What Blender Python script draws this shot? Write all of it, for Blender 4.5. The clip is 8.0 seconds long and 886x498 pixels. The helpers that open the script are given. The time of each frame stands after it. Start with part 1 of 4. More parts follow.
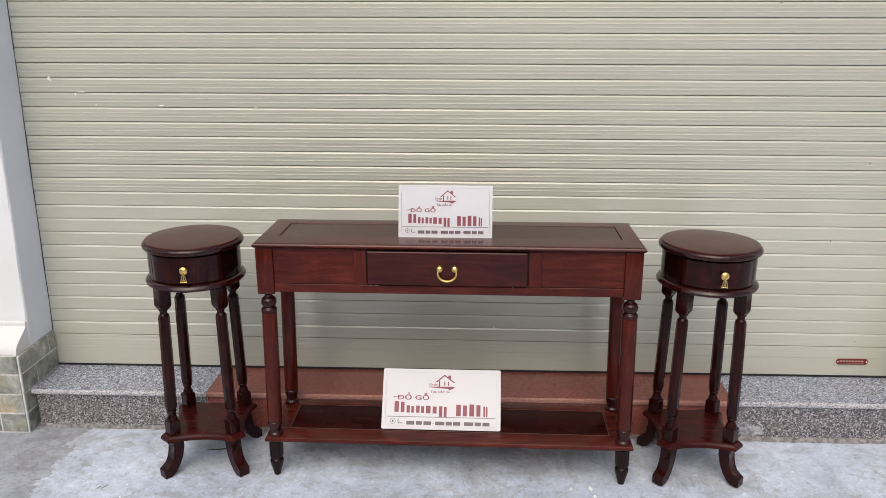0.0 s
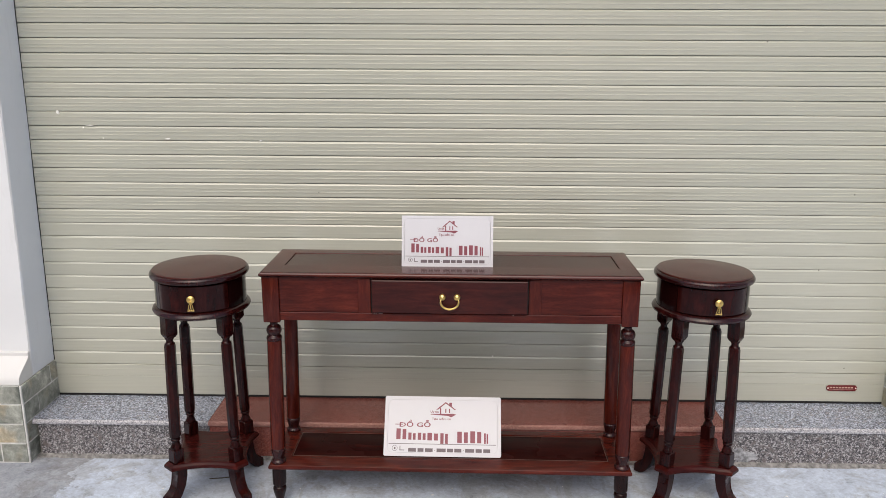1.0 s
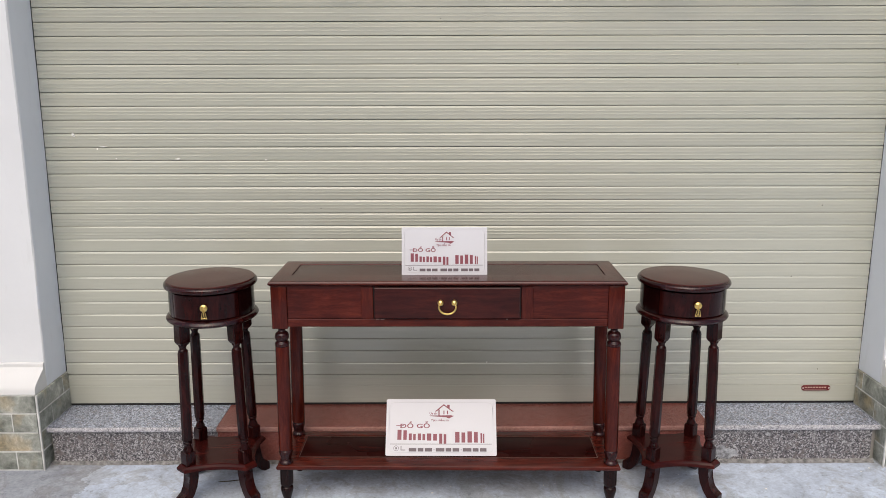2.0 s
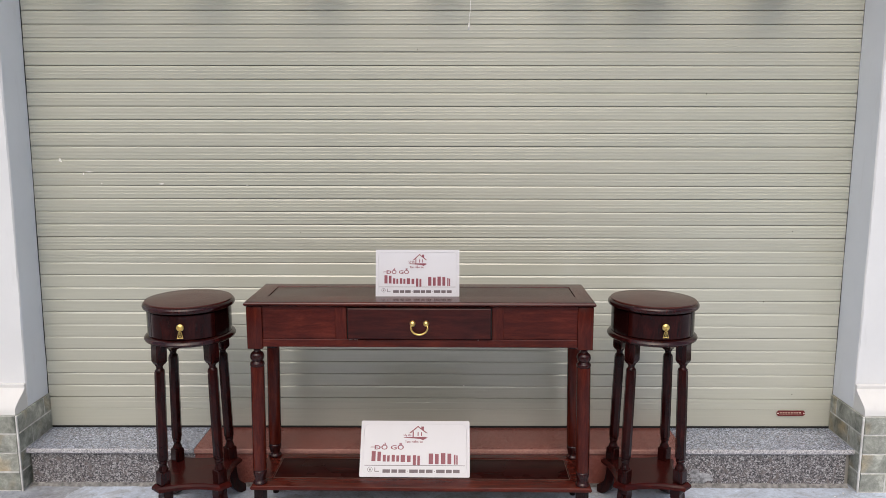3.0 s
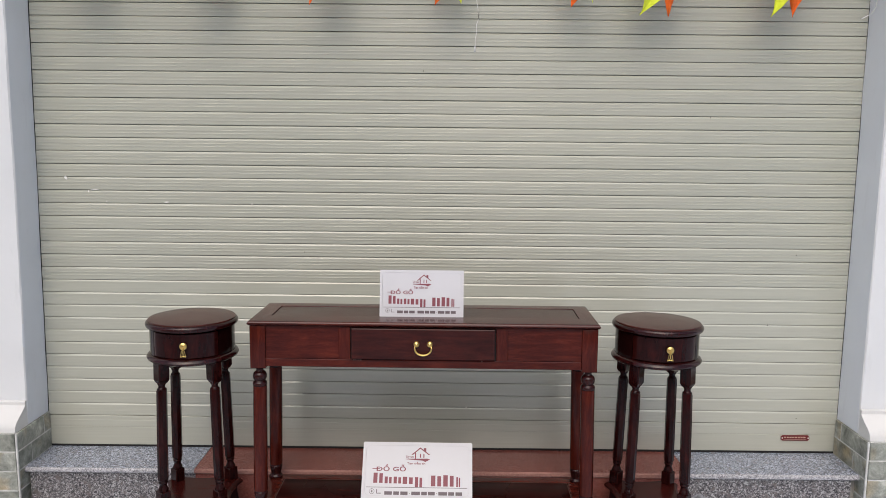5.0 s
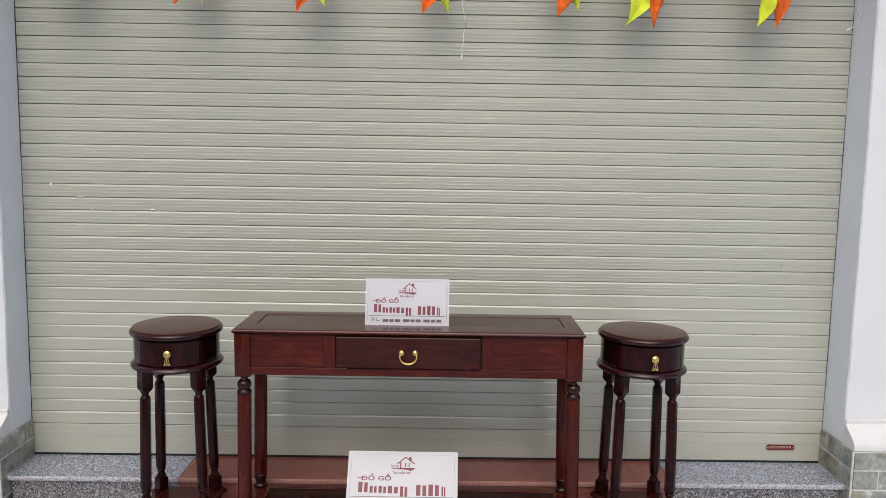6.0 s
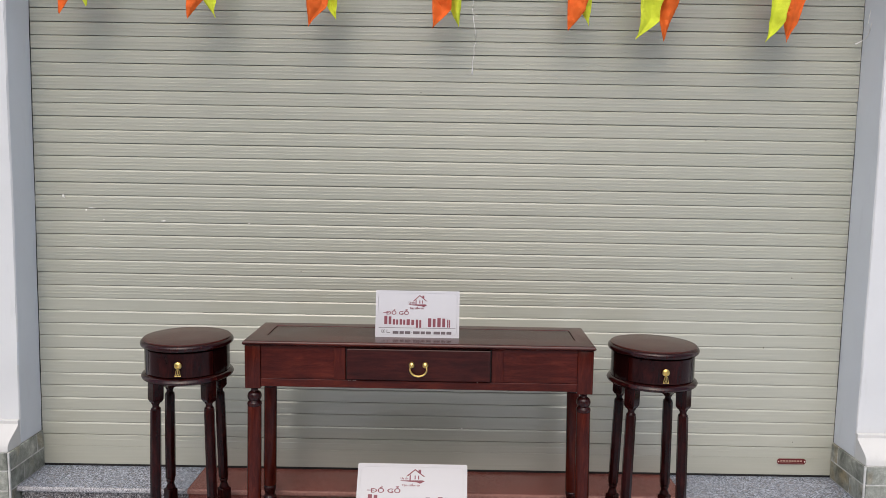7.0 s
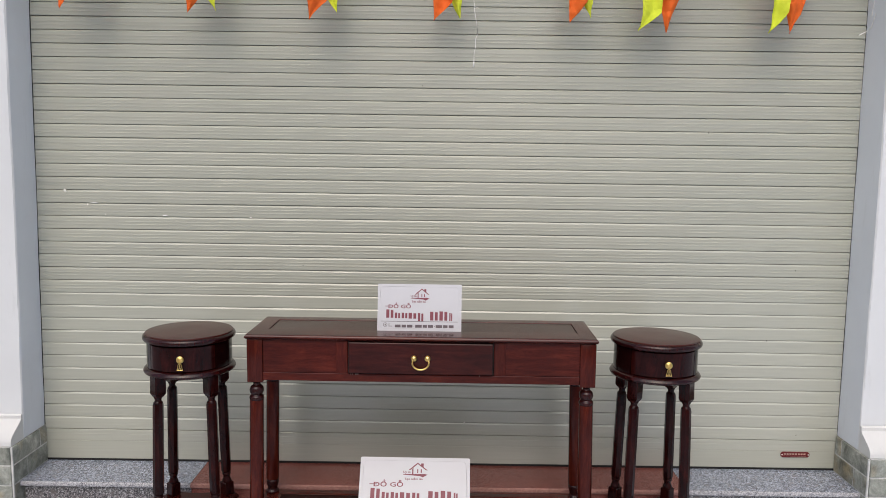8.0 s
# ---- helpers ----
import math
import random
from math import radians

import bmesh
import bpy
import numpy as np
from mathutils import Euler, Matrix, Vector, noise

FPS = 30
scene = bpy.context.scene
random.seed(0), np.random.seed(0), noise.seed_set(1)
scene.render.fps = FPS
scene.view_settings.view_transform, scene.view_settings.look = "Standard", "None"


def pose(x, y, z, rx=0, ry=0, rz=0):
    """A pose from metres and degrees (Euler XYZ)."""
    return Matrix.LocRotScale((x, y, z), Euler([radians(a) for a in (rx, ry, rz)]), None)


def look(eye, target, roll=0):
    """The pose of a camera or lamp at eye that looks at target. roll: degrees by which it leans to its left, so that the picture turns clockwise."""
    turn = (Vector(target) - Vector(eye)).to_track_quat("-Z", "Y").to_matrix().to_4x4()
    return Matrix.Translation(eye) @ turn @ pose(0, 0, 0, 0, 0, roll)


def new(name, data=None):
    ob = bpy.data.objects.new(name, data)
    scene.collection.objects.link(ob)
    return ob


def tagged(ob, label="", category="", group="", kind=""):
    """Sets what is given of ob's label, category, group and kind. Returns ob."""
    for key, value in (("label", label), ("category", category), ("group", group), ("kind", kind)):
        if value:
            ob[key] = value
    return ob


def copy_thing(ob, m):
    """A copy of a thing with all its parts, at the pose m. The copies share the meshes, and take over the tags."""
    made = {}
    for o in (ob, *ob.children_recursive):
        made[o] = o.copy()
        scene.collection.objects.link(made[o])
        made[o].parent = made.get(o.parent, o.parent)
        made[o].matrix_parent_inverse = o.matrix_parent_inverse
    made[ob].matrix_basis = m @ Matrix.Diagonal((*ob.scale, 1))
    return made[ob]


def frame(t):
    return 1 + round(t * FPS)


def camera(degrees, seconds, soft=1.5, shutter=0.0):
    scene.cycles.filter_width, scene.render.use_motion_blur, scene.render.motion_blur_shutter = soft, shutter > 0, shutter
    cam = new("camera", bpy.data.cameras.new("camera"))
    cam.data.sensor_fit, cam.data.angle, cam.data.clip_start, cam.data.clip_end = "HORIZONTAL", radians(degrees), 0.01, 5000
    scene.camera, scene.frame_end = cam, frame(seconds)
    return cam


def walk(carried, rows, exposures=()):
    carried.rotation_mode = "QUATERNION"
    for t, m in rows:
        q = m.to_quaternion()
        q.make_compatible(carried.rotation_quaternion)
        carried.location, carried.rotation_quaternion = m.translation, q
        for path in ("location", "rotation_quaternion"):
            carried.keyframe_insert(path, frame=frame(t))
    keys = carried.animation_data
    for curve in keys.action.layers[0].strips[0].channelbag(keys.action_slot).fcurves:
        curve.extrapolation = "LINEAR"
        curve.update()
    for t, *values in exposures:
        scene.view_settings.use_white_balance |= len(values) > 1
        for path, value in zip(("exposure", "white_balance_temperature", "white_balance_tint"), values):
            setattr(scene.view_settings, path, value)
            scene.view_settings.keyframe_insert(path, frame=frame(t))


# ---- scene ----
cam = camera(59.5, 8.0, soft=0.5)
PATH = [
    (0, (0.026, 0.073, 1.444), (-0.054, 1.99, 0.879), -0.1),
    (0.5, (0.025, 0.067, 1.454), (-0.048, 1.993, 0.921), 0.1),
    (1, (-0.023, 0.007, 1.447), (-0.067, 1.947, 0.966), 0.1),
    (1.2, (-0.074, -0.032, 1.445), (-0.095, 1.913, 0.980), 0.0),
    (2.3, (-0.033, -0.216, 1.423), (-0.040, 1.746, 1.034), -0.3),
    (2.5, (0.007, -0.237, 1.403), (-0.005, 1.73, 1.04), -0.2),
    (3, (0.046, -0.234, 1.395), (0.03, 1.74, 1.072), -0.1),
    (3.5, (0.041, -0.231, 1.389), (0.018, 1.748, 1.099), -0.0),
    (4, (0.034, -0.236, 1.396), (0.004, 1.744, 1.116), 0.1),
    (4.2, (0.029, -0.241, 1.395), (0.002, 1.740, 1.119), 0.2),
    (5.3, (0.030, -0.232, 1.397), (0.020, 1.750, 1.129), 0.5),
    (5.5, (0.04, -0.232, 1.393), (0.035, 1.75, 1.13), 0.6),
    (6, (0.052, -0.233, 1.399), (0.056, 1.751, 1.148), 0.7),
    (6.5, (0.032, -0.236, 1.401), (0.03, 1.75, 1.166), 0.8),
    (7, (0.036, -0.238, 1.402), (0.025, 1.75, 1.18), 0.8),
    (7.5, (0.04, -0.237, 1.399), (0.026, 1.751, 1.179), 0.8),
    (8, (0.039, -0.232, 1.393), (0.021, 1.754, 1.16), 0.6),
]
walk(cam, [(t, look(eye, target, roll)) for t, eye, target, roll in PATH], [(0.0, 0.11, 6620, 10), (1.0, 0.05, 6580, 10), (2.5, 0.0, 6560, 10), (4.0, -0.06, 6450, 10), (5.5, -0.10, 6400, 10), (8.0, -0.14, 6380, 10)])

# ---- world, sun, exposure ----
world = bpy.data.worlds.new("overcast_sky")
scene.world = world
world.use_nodes = True
wn = world.node_tree
for n in list(wn.nodes):
    wn.nodes.remove(n)
w_out = wn.nodes.new("ShaderNodeOutputWorld")
w_bg = wn.nodes.new("ShaderNodeBackground")
w_sky = wn.nodes.new("ShaderNodeTexSky")
w_sky.sky_type = "NISHITA"
w_sky.sun_disc = False
w_sky.sun_elevation = radians(49)
w_sky.sun_rotation = radians(187)
w_sky.dust_density = 4.0
w_sky.ozone_density = 0.6
w_bg.inputs["Strength"].default_value = 0.155
wn.links.new(w_sky.outputs["Color"], w_bg.inputs["Color"])
wn.links.new(w_bg.outputs["Background"], w_out.inputs["Surface"])

sun = new("sun", bpy.data.lights.new("sun", "SUN"))
sun.data.energy = 1.06
sun.data.angle = radians(66)
sun.data.color = (1.0, 0.98, 0.96)
sun.matrix_world = look((-1.1, -6, 10.2), (0, 2.5, 0))


# ---- materials ----
def nodes_of(name):
    m = bpy.data.materials.new(name)
    m.use_nodes = True
    t = m.node_tree
    return m, t, t.nodes["Principled BSDF"]


def nd(t, kind, **sets):
    n = t.nodes.new(kind)
    for k, v in sets.items():
        n.inputs[k].default_value = v
    return n


def coords(t, scale=(1, 1, 1), world_space=False):
    if world_space:
        src = t.nodes.new("ShaderNodeNewGeometry").outputs["Position"]
    else:
        src = t.nodes.new("ShaderNodeTexCoord").outputs["Object"]
    mp = nd(t, "ShaderNodeMapping", Scale=scale)
    t.links.new(src, mp.inputs["Vector"])
    return mp.outputs["Vector"]


def noise_tex(t, vec, scale, detail=4.0, rough=0.55, distort=0.0):
    n = nd(t, "ShaderNodeTexNoise", Scale=scale, Detail=detail, Roughness=rough, Distortion=distort)
    t.links.new(vec, n.inputs["Vector"])
    return n.outputs["Fac"]


def ramp(t, fac, stops):
    r = t.nodes.new("ShaderNodeValToRGB")
    e = r.color_ramp.elements
    while len(e) < len(stops):
        e.new(0.5)
    for el, (p, c) in zip(e, stops):
        el.position = p
        el.color = (*c, 1) if len(c) == 3 else c
    t.links.new(fac, r.inputs["Fac"])
    return r.outputs["Color"]


def mix(t, fac, a, b, mode="MIX"):
    m = t.nodes.new("ShaderNodeMix")
    m.data_type = "RGBA"
    m.blend_type = mode
    for sock, v in ((m.inputs[0], fac), (m.inputs[6], a), (m.inputs[7], b)):
        if isinstance(v, (int, float)):
            sock.default_value = v
        elif isinstance(v, tuple):
            sock.default_value = (*v, 1)
        else:
            t.links.new(v, sock)
    return m.outputs[2]


def bump(t, bsdf, height, strength, dist):
    b = nd(t, "ShaderNodeBump", Strength=strength, Distance=dist)
    t.links.new(height, b.inputs["Height"])
    t.links.new(b.outputs["Normal"], bsdf.inputs["Normal"])


def vary_rough(t, bsdf, fac, lo, hi):
    r = nd(t, "ShaderNodeMapRange")
    r.inputs["To Min"].default_value = lo
    r.inputs["To Max"].default_value = hi
    t.links.new(fac, r.inputs["Value"])
    t.links.new(r.outputs["Result"], bsdf.inputs["Roughness"])


def wood(name, stretch, dark, mid, light, gloss=0.24, rough=0.20):
    m, t, b = nodes_of(name)
    v = coords(t, stretch)
    g = noise_tex(t, v, 9.0, 6, 0.62, 0.6)
    fine = noise_tex(t, coords(t, tuple(4 * s for s in stretch)), 22.0, 6, 0.7)
    big = noise_tex(t, coords(t), 5.0, 3, 0.5)
    c = ramp(t, g, [(0.22, dark), (0.50, mid), (0.84, light)])
    c = mix(t, 0.5, c, ramp(t, fine, [(0.36, (0.62, 0.60, 0.60)), (0.50, (1.0, 1.0, 1.0)), (0.66, (1.22, 1.20, 1.18))]), "MULTIPLY")
    c = mix(t, 0.42, c, ramp(t, big, [(0.35, (0.45, 0.42, 0.45)), (0.65, (1.25, 1.15, 1.1))]), "MULTIPLY")
    t.links.new(c, b.inputs["Base Color"])
    vary_rough(t, b, big, rough * 0.75, rough * 1.35)
    b.inputs["Specular IOR Level"].default_value = gloss
    bump(t, b, fine, 0.06, 0.001)
    return m


W_D, W_M, W_L = (0.031, 0.0044, 0.0030), (0.070, 0.0104, 0.0060), (0.142, 0.0245, 0.0118)
wood_x = wood("mahogany_lengthwise", (1.0, 7.0, 7.0), W_D, W_M, W_L)
wood_z = wood("mahogany_upright", (7.0, 7.0, 1.0), W_D, W_M, W_L)
wood_top = wood("mahogany_top", (1.0, 8.0, 8.0), (0.030, 0.0056, 0.0044), (0.060, 0.0105, 0.0078), (0.115, 0.0220, 0.0125), 0.44, 0.19)
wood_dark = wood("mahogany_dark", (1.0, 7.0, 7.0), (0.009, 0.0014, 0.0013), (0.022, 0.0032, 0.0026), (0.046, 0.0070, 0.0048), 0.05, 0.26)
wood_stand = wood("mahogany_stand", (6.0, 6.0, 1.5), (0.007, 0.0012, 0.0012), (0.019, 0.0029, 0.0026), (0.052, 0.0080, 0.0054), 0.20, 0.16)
# stand tops: reflected sky is put into a lighter base colour
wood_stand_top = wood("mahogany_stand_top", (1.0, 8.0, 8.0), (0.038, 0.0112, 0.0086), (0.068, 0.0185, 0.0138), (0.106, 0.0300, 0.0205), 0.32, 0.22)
wood_stand_shelf = wood("mahogany_stand_shelf", (1.0, 7.0, 7.0), (0.018, 0.0029, 0.0026), (0.042, 0.0062, 0.0050), (0.080, 0.0128, 0.0086), 0.13, 0.20)
wood_foot = wood("blackened_mahogany", (7.0, 7.0, 1.0), (0.006, 0.0022, 0.0020), (0.012, 0.0040, 0.0036), (0.024, 0.0070, 0.0060), 0.20, 0.20)
wood_rim = wood("mahogany_polished_rim", (6.0, 6.0, 1.5), (0.008, 0.0014, 0.0015), (0.021, 0.0033, 0.0032), (0.054, 0.0088, 0.0066), 0.38, 0.15)
# drum sides: a dark reflection is put into the base colour
wood_drum = wood("mahogany_drum_shaded", (6.0, 6.0, 1.5), (0.005, 0.0013, 0.0014), (0.010, 0.0021, 0.0021), (0.022, 0.0042, 0.0036), 0.24, 0.13)
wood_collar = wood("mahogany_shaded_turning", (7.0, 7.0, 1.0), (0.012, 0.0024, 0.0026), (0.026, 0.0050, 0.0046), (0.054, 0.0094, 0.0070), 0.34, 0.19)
wood_drawer = wood("mahogany_drawer_front", (1.0, 7.0, 7.0), (0.018, 0.0030, 0.0026), (0.042, 0.0070, 0.0050), (0.085, 0.0150, 0.0090), 0.26, 0.17)
wood_panel = wood("mahogany_panel", (1.0, 8.0, 8.0), (0.022, 0.0050, 0.0042), (0.040, 0.0084, 0.0066), (0.066, 0.0142, 0.0098), 0.22, 0.20)


def plain(name, colour, rough, metal=0.0, spread=0.15, scale=40.0, relief=0.0, **more):
    m, t, b = nodes_of(name)
    f = noise_tex(t, coords(t), scale, 4)
    lo = tuple(c * (1 - spread) for c in colour)
    hi = tuple(min(1.0, c * (1 + spread)) for c in colour)
    t.links.new(ramp(t, f, [(0.3, lo), (0.7, hi)]), b.inputs["Base Color"])
    vary_rough(t, b, f, rough * 0.8, min(1.0, rough * 1.2))
    b.inputs["Metallic"].default_value = metal
    if relief:
        bump(t, b, f, 0.3, relief)
    for k, v in more.items():
        b.inputs[k].default_value = v
    return m


inlay = plain("light_inlay_line", (0.095, 0.045, 0.034), 0.4)
brass = plain("satin_brass", (0.86, 0.60, 0.20), 0.30, 1.0, 0.08, 90)
# seal rubber; also painted shade behind the drawer gaps
rubber = plain("black_rubber_gap_shade", (0.012, 0.012, 0.012), 0.7)
sign_face = plain("sign_white_laminate", (0.625, 0.618, 0.640), 0.40, 0, 0.03, 6)
sign_edge = plain("sign_edge_board", (0.48, 0.45, 0.42), 0.6)
ink = plain("maroon_ink", (0.235, 0.055, 0.075), 0.5, 0, 0.06, 30)
ink_grey = plain("grey_ink", (0.13, 0.10, 0.11), 0.5, 0, 0.06, 30)
ink_faint = plain("faint_grey_ink", (0.555, 0.545, 0.565), 0.5, 0, 0.05, 30)
badge_red = plain("badge_red_enamel", (0.135, 0.010, 0.011), 0.3, 0, 0.1, 60)
badge_light = plain("badge_cream_relief", (0.50, 0.34, 0.28), 0.4)
chip_white = plain("white_paint_fleck", (0.85, 0.84, 0.80), 0.6)
speck_dark = plain("dark_fleck", (0.07, 0.065, 0.055), 0.7)
scratch_grey = plain("scratched_concrete", (0.19, 0.19, 0.195), 0.9)
thread_white = plain("white_plastic_thread", (0.75, 0.74, 0.72), 0.5)
wear_pale = plain("pale_wood_wear", (0.46, 0.37, 0.31), 0.7)
leaf_dry = plain("dry_leaf", (0.07, 0.06, 0.035), 0.8, 0, 0.4, 60)
grout = plain("white_grout", (0.60, 0.60, 0.575), 0.85, 0, 0.22, 30, 0.001)


def cloth(name, colour):
    m, t, b = nodes_of(name)
    f = noise_tex(t, coords(t), 25.0, 3)
    t.links.new(ramp(t, f, [(0.3, tuple(c * 0.85 for c in colour)), (0.7, colour)]), b.inputs["Base Color"])
    b.inputs["Roughness"].default_value = 0.7
    b.inputs["Specular IOR Level"].default_value = 0.2
    tr = nd(t, "ShaderNodeBsdfTranslucent", Color=(*colour, 1))
    ms = nd(t, "ShaderNodeMixShader", Fac=0.20)
    t.links.new(b.outputs[0], ms.inputs[1])
    t.links.new(tr.outputs[0], ms.inputs[2])
    t.links.new(ms.outputs[0], t.nodes["Material Output"].inputs["Surface"])
    bump(t, b, noise_tex(t, coords(t, (1, 1, 0.6)), 32.0, 4), 0.9, 0.008)
    return m


flag_orange = cloth("orange_satin", (1.0, 0.200, 0.034))
flag_green = cloth("lime_satin", (0.84, 0.92, 0.070))


def shutter_paint():
    m, t, b = nodes_of("shutter_grey_green_paint")
    streak = noise_tex(t, coords(t, (0.6, 30, 30), True), 6.0, 5, 0.6)
    big = noise_tex(t, coords(t, (1, 1, 1), True), 1.6, 3, 0.5)
    info = t.nodes.new("ShaderNodeObjectInfo").outputs["Random"]
    c = ramp(t, streak, [(0.3, (0.456, 0.460, 0.389)), (0.7, (0.486, 0.491, 0.416))])
    c = mix(t, 0.35, c, ramp(t, big, [(0.3, (0.90, 0.91, 0.90)), (0.7, (1.05, 1.03, 1.02))]), "MULTIPLY")
    c = mix(t, 0.4, c, ramp(t, info, [(0.0, (0.93, 0.93, 0.93)), (1.0, (1.04, 1.04, 1.03))]), "MULTIPLY")
    t.links.new(c, b.inputs["Base Color"])
    vary_rough(t, b, big, 0.18, 0.25)
    b.inputs["Specular IOR Level"].default_value = 0.86
    return m


paint = shutter_paint()


def plaster(name, colour):
    m, t, b = nodes_of(name)
    v = coords(t, (1, 1, 1), True)
    big = noise_tex(t, v, 2.2, 5, 0.6)
    fine = noise_tex(t, v, 60.0, 4)
    dirt = noise_tex(t, coords(t, (3, 3, 0.8), True), 5.0, 6, 0.7)
    c = ramp(t, big, [(0.3, tuple(x * 0.93 for x in colour)), (0.7, colour)])
    c = mix(t, 0.28, c, ramp(t, dirt, [(0.28, (0.80, 0.79, 0.77)), (0.42, (1, 1, 1))]), "MULTIPLY")
    t.links.new(c, b.inputs["Base Color"])
    b.inputs["Roughness"].default_value = 0.75
    bump(t, b, mix(t, 0.5, big, fine), 0.18, 0.004)
    return m


white_plaster = plaster("white_painted_plaster", (0.77, 0.782, 0.79))
foot_plaster = plaster("cream_white_plaster", (0.74, 0.735, 0.715))
# reveal copy of the plaster: cool side light put into a paler, bluer colour
reveal_plaster = plaster("lit_blue_reveal_plaster", (0.79, 0.825, 0.87))
far_wall = plaster("dull_unseen_render", (0.30, 0.285, 0.255))


def granite(name, stops, scale, tint_stops, rough, blotch=None):
    m, t, b = nodes_of(name)
    v = coords(t, (1, 1, 1), True)
    vor = nd(t, "ShaderNodeTexVoronoi", Scale=scale, Randomness=1.0)
    wob = noise_tex(t, v, scale * 0.9, 3, 0.7)
    warped = mix(t, 0.003, v, wob, "LINEAR_LIGHT")
    t.links.new(warped, vor.inputs["Vector"])
    sep = t.nodes.new("ShaderNodeSeparateColor")
    t.links.new(vor.outputs["Color"], sep.inputs["Color"])
    c = ramp(t, sep.outputs["Red"], stops)
    med = noise_tex(t, v, scale * 0.22, 3, 0.6)
    c = mix(t, 0.6, c, ramp(t, med, tint_stops), "MULTIPLY")
    if blotch:
        spots = noise_tex(t, v, 46.0, 3, 0.6, 0.4)
        c = mix(t, ramp(t, spots, [(0.57, (0, 0, 0)), (0.63, (0.8, 0.8, 0.8))]), c, blotch)
    fine = noise_tex(t, v, scale * 2.4, 2, 0.6)
    c = mix(t, 0.5, c, ramp(t, fine, [(0.35, (0.68, 0.68, 0.70)), (0.65, (1.2, 1.2, 1.2))]), "MULTIPLY")
    t.links.new(c, b.inputs["Base Color"])
    vary_rough(t, b, fine, rough * 0.8, rough * 1.3)
    return m


grey_granite = granite("grey_speckled_granite",
                       [(0.0, (0.032, 0.036, 0.047)), (0.24, (0.066, 0.074, 0.096)), (0.32, (0.180, 0.200, 0.245)), (0.60, (0.292, 0.325, 0.398)), (0.72, (0.50, 0.545, 0.63)), (1.0, (0.70, 0.75, 0.84))],
                       275.0, [(0.35, (0.80, 0.80, 0.82)), (0.65, (1.08, 1.06, 1.05))], 0.28, (0.26, 0.24, 0.245))
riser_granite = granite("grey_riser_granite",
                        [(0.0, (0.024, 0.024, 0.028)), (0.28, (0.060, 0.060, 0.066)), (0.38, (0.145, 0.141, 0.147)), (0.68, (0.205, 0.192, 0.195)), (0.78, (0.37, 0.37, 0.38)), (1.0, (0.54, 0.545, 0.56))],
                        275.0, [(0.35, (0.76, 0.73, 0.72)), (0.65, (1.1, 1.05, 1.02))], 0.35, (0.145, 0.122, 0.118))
red_granite = granite("red_granite",
                      [(0.0, (0.185, 0.058, 0.046)), (0.35, (0.222, 0.069, 0.053)), (0.7, (0.250, 0.079, 0.060)), (1.0, (0.300, 0.104, 0.078))],
                      210.0, [(0.35, (0.82, 0.80, 0.80)), (0.65, (1.08, 1.05, 1.05))], 0.26)

# nosing copies of both granites: the edge's sky highlight is in the colour
grey_nose_lit = granite("nose_lit_grey_granite",
                     [(0.0, (0.12, 0.12, 0.13)), (0.25, (0.30, 0.30, 0.32)), (0.6, (0.46, 0.46, 0.48)), (1.0, (0.66, 0.66, 0.68))],
                     300.0, [(0.35, (0.85, 0.82, 0.80)), (0.65, (1.08, 1.06, 1.05))], 0.6)
red_nose_lit = granite("nose_lit_red_granite",
                    [(0.0, (0.27, 0.125, 0.100)), (0.4, (0.34, 0.165, 0.132)), (0.7, (0.38, 0.190, 0.155)), (1.0, (0.44, 0.24, 0.20))],
                    260.0, [(0.35, (0.85, 0.83, 0.83)), (0.65, (1.08, 1.05, 1.05))], 0.6)


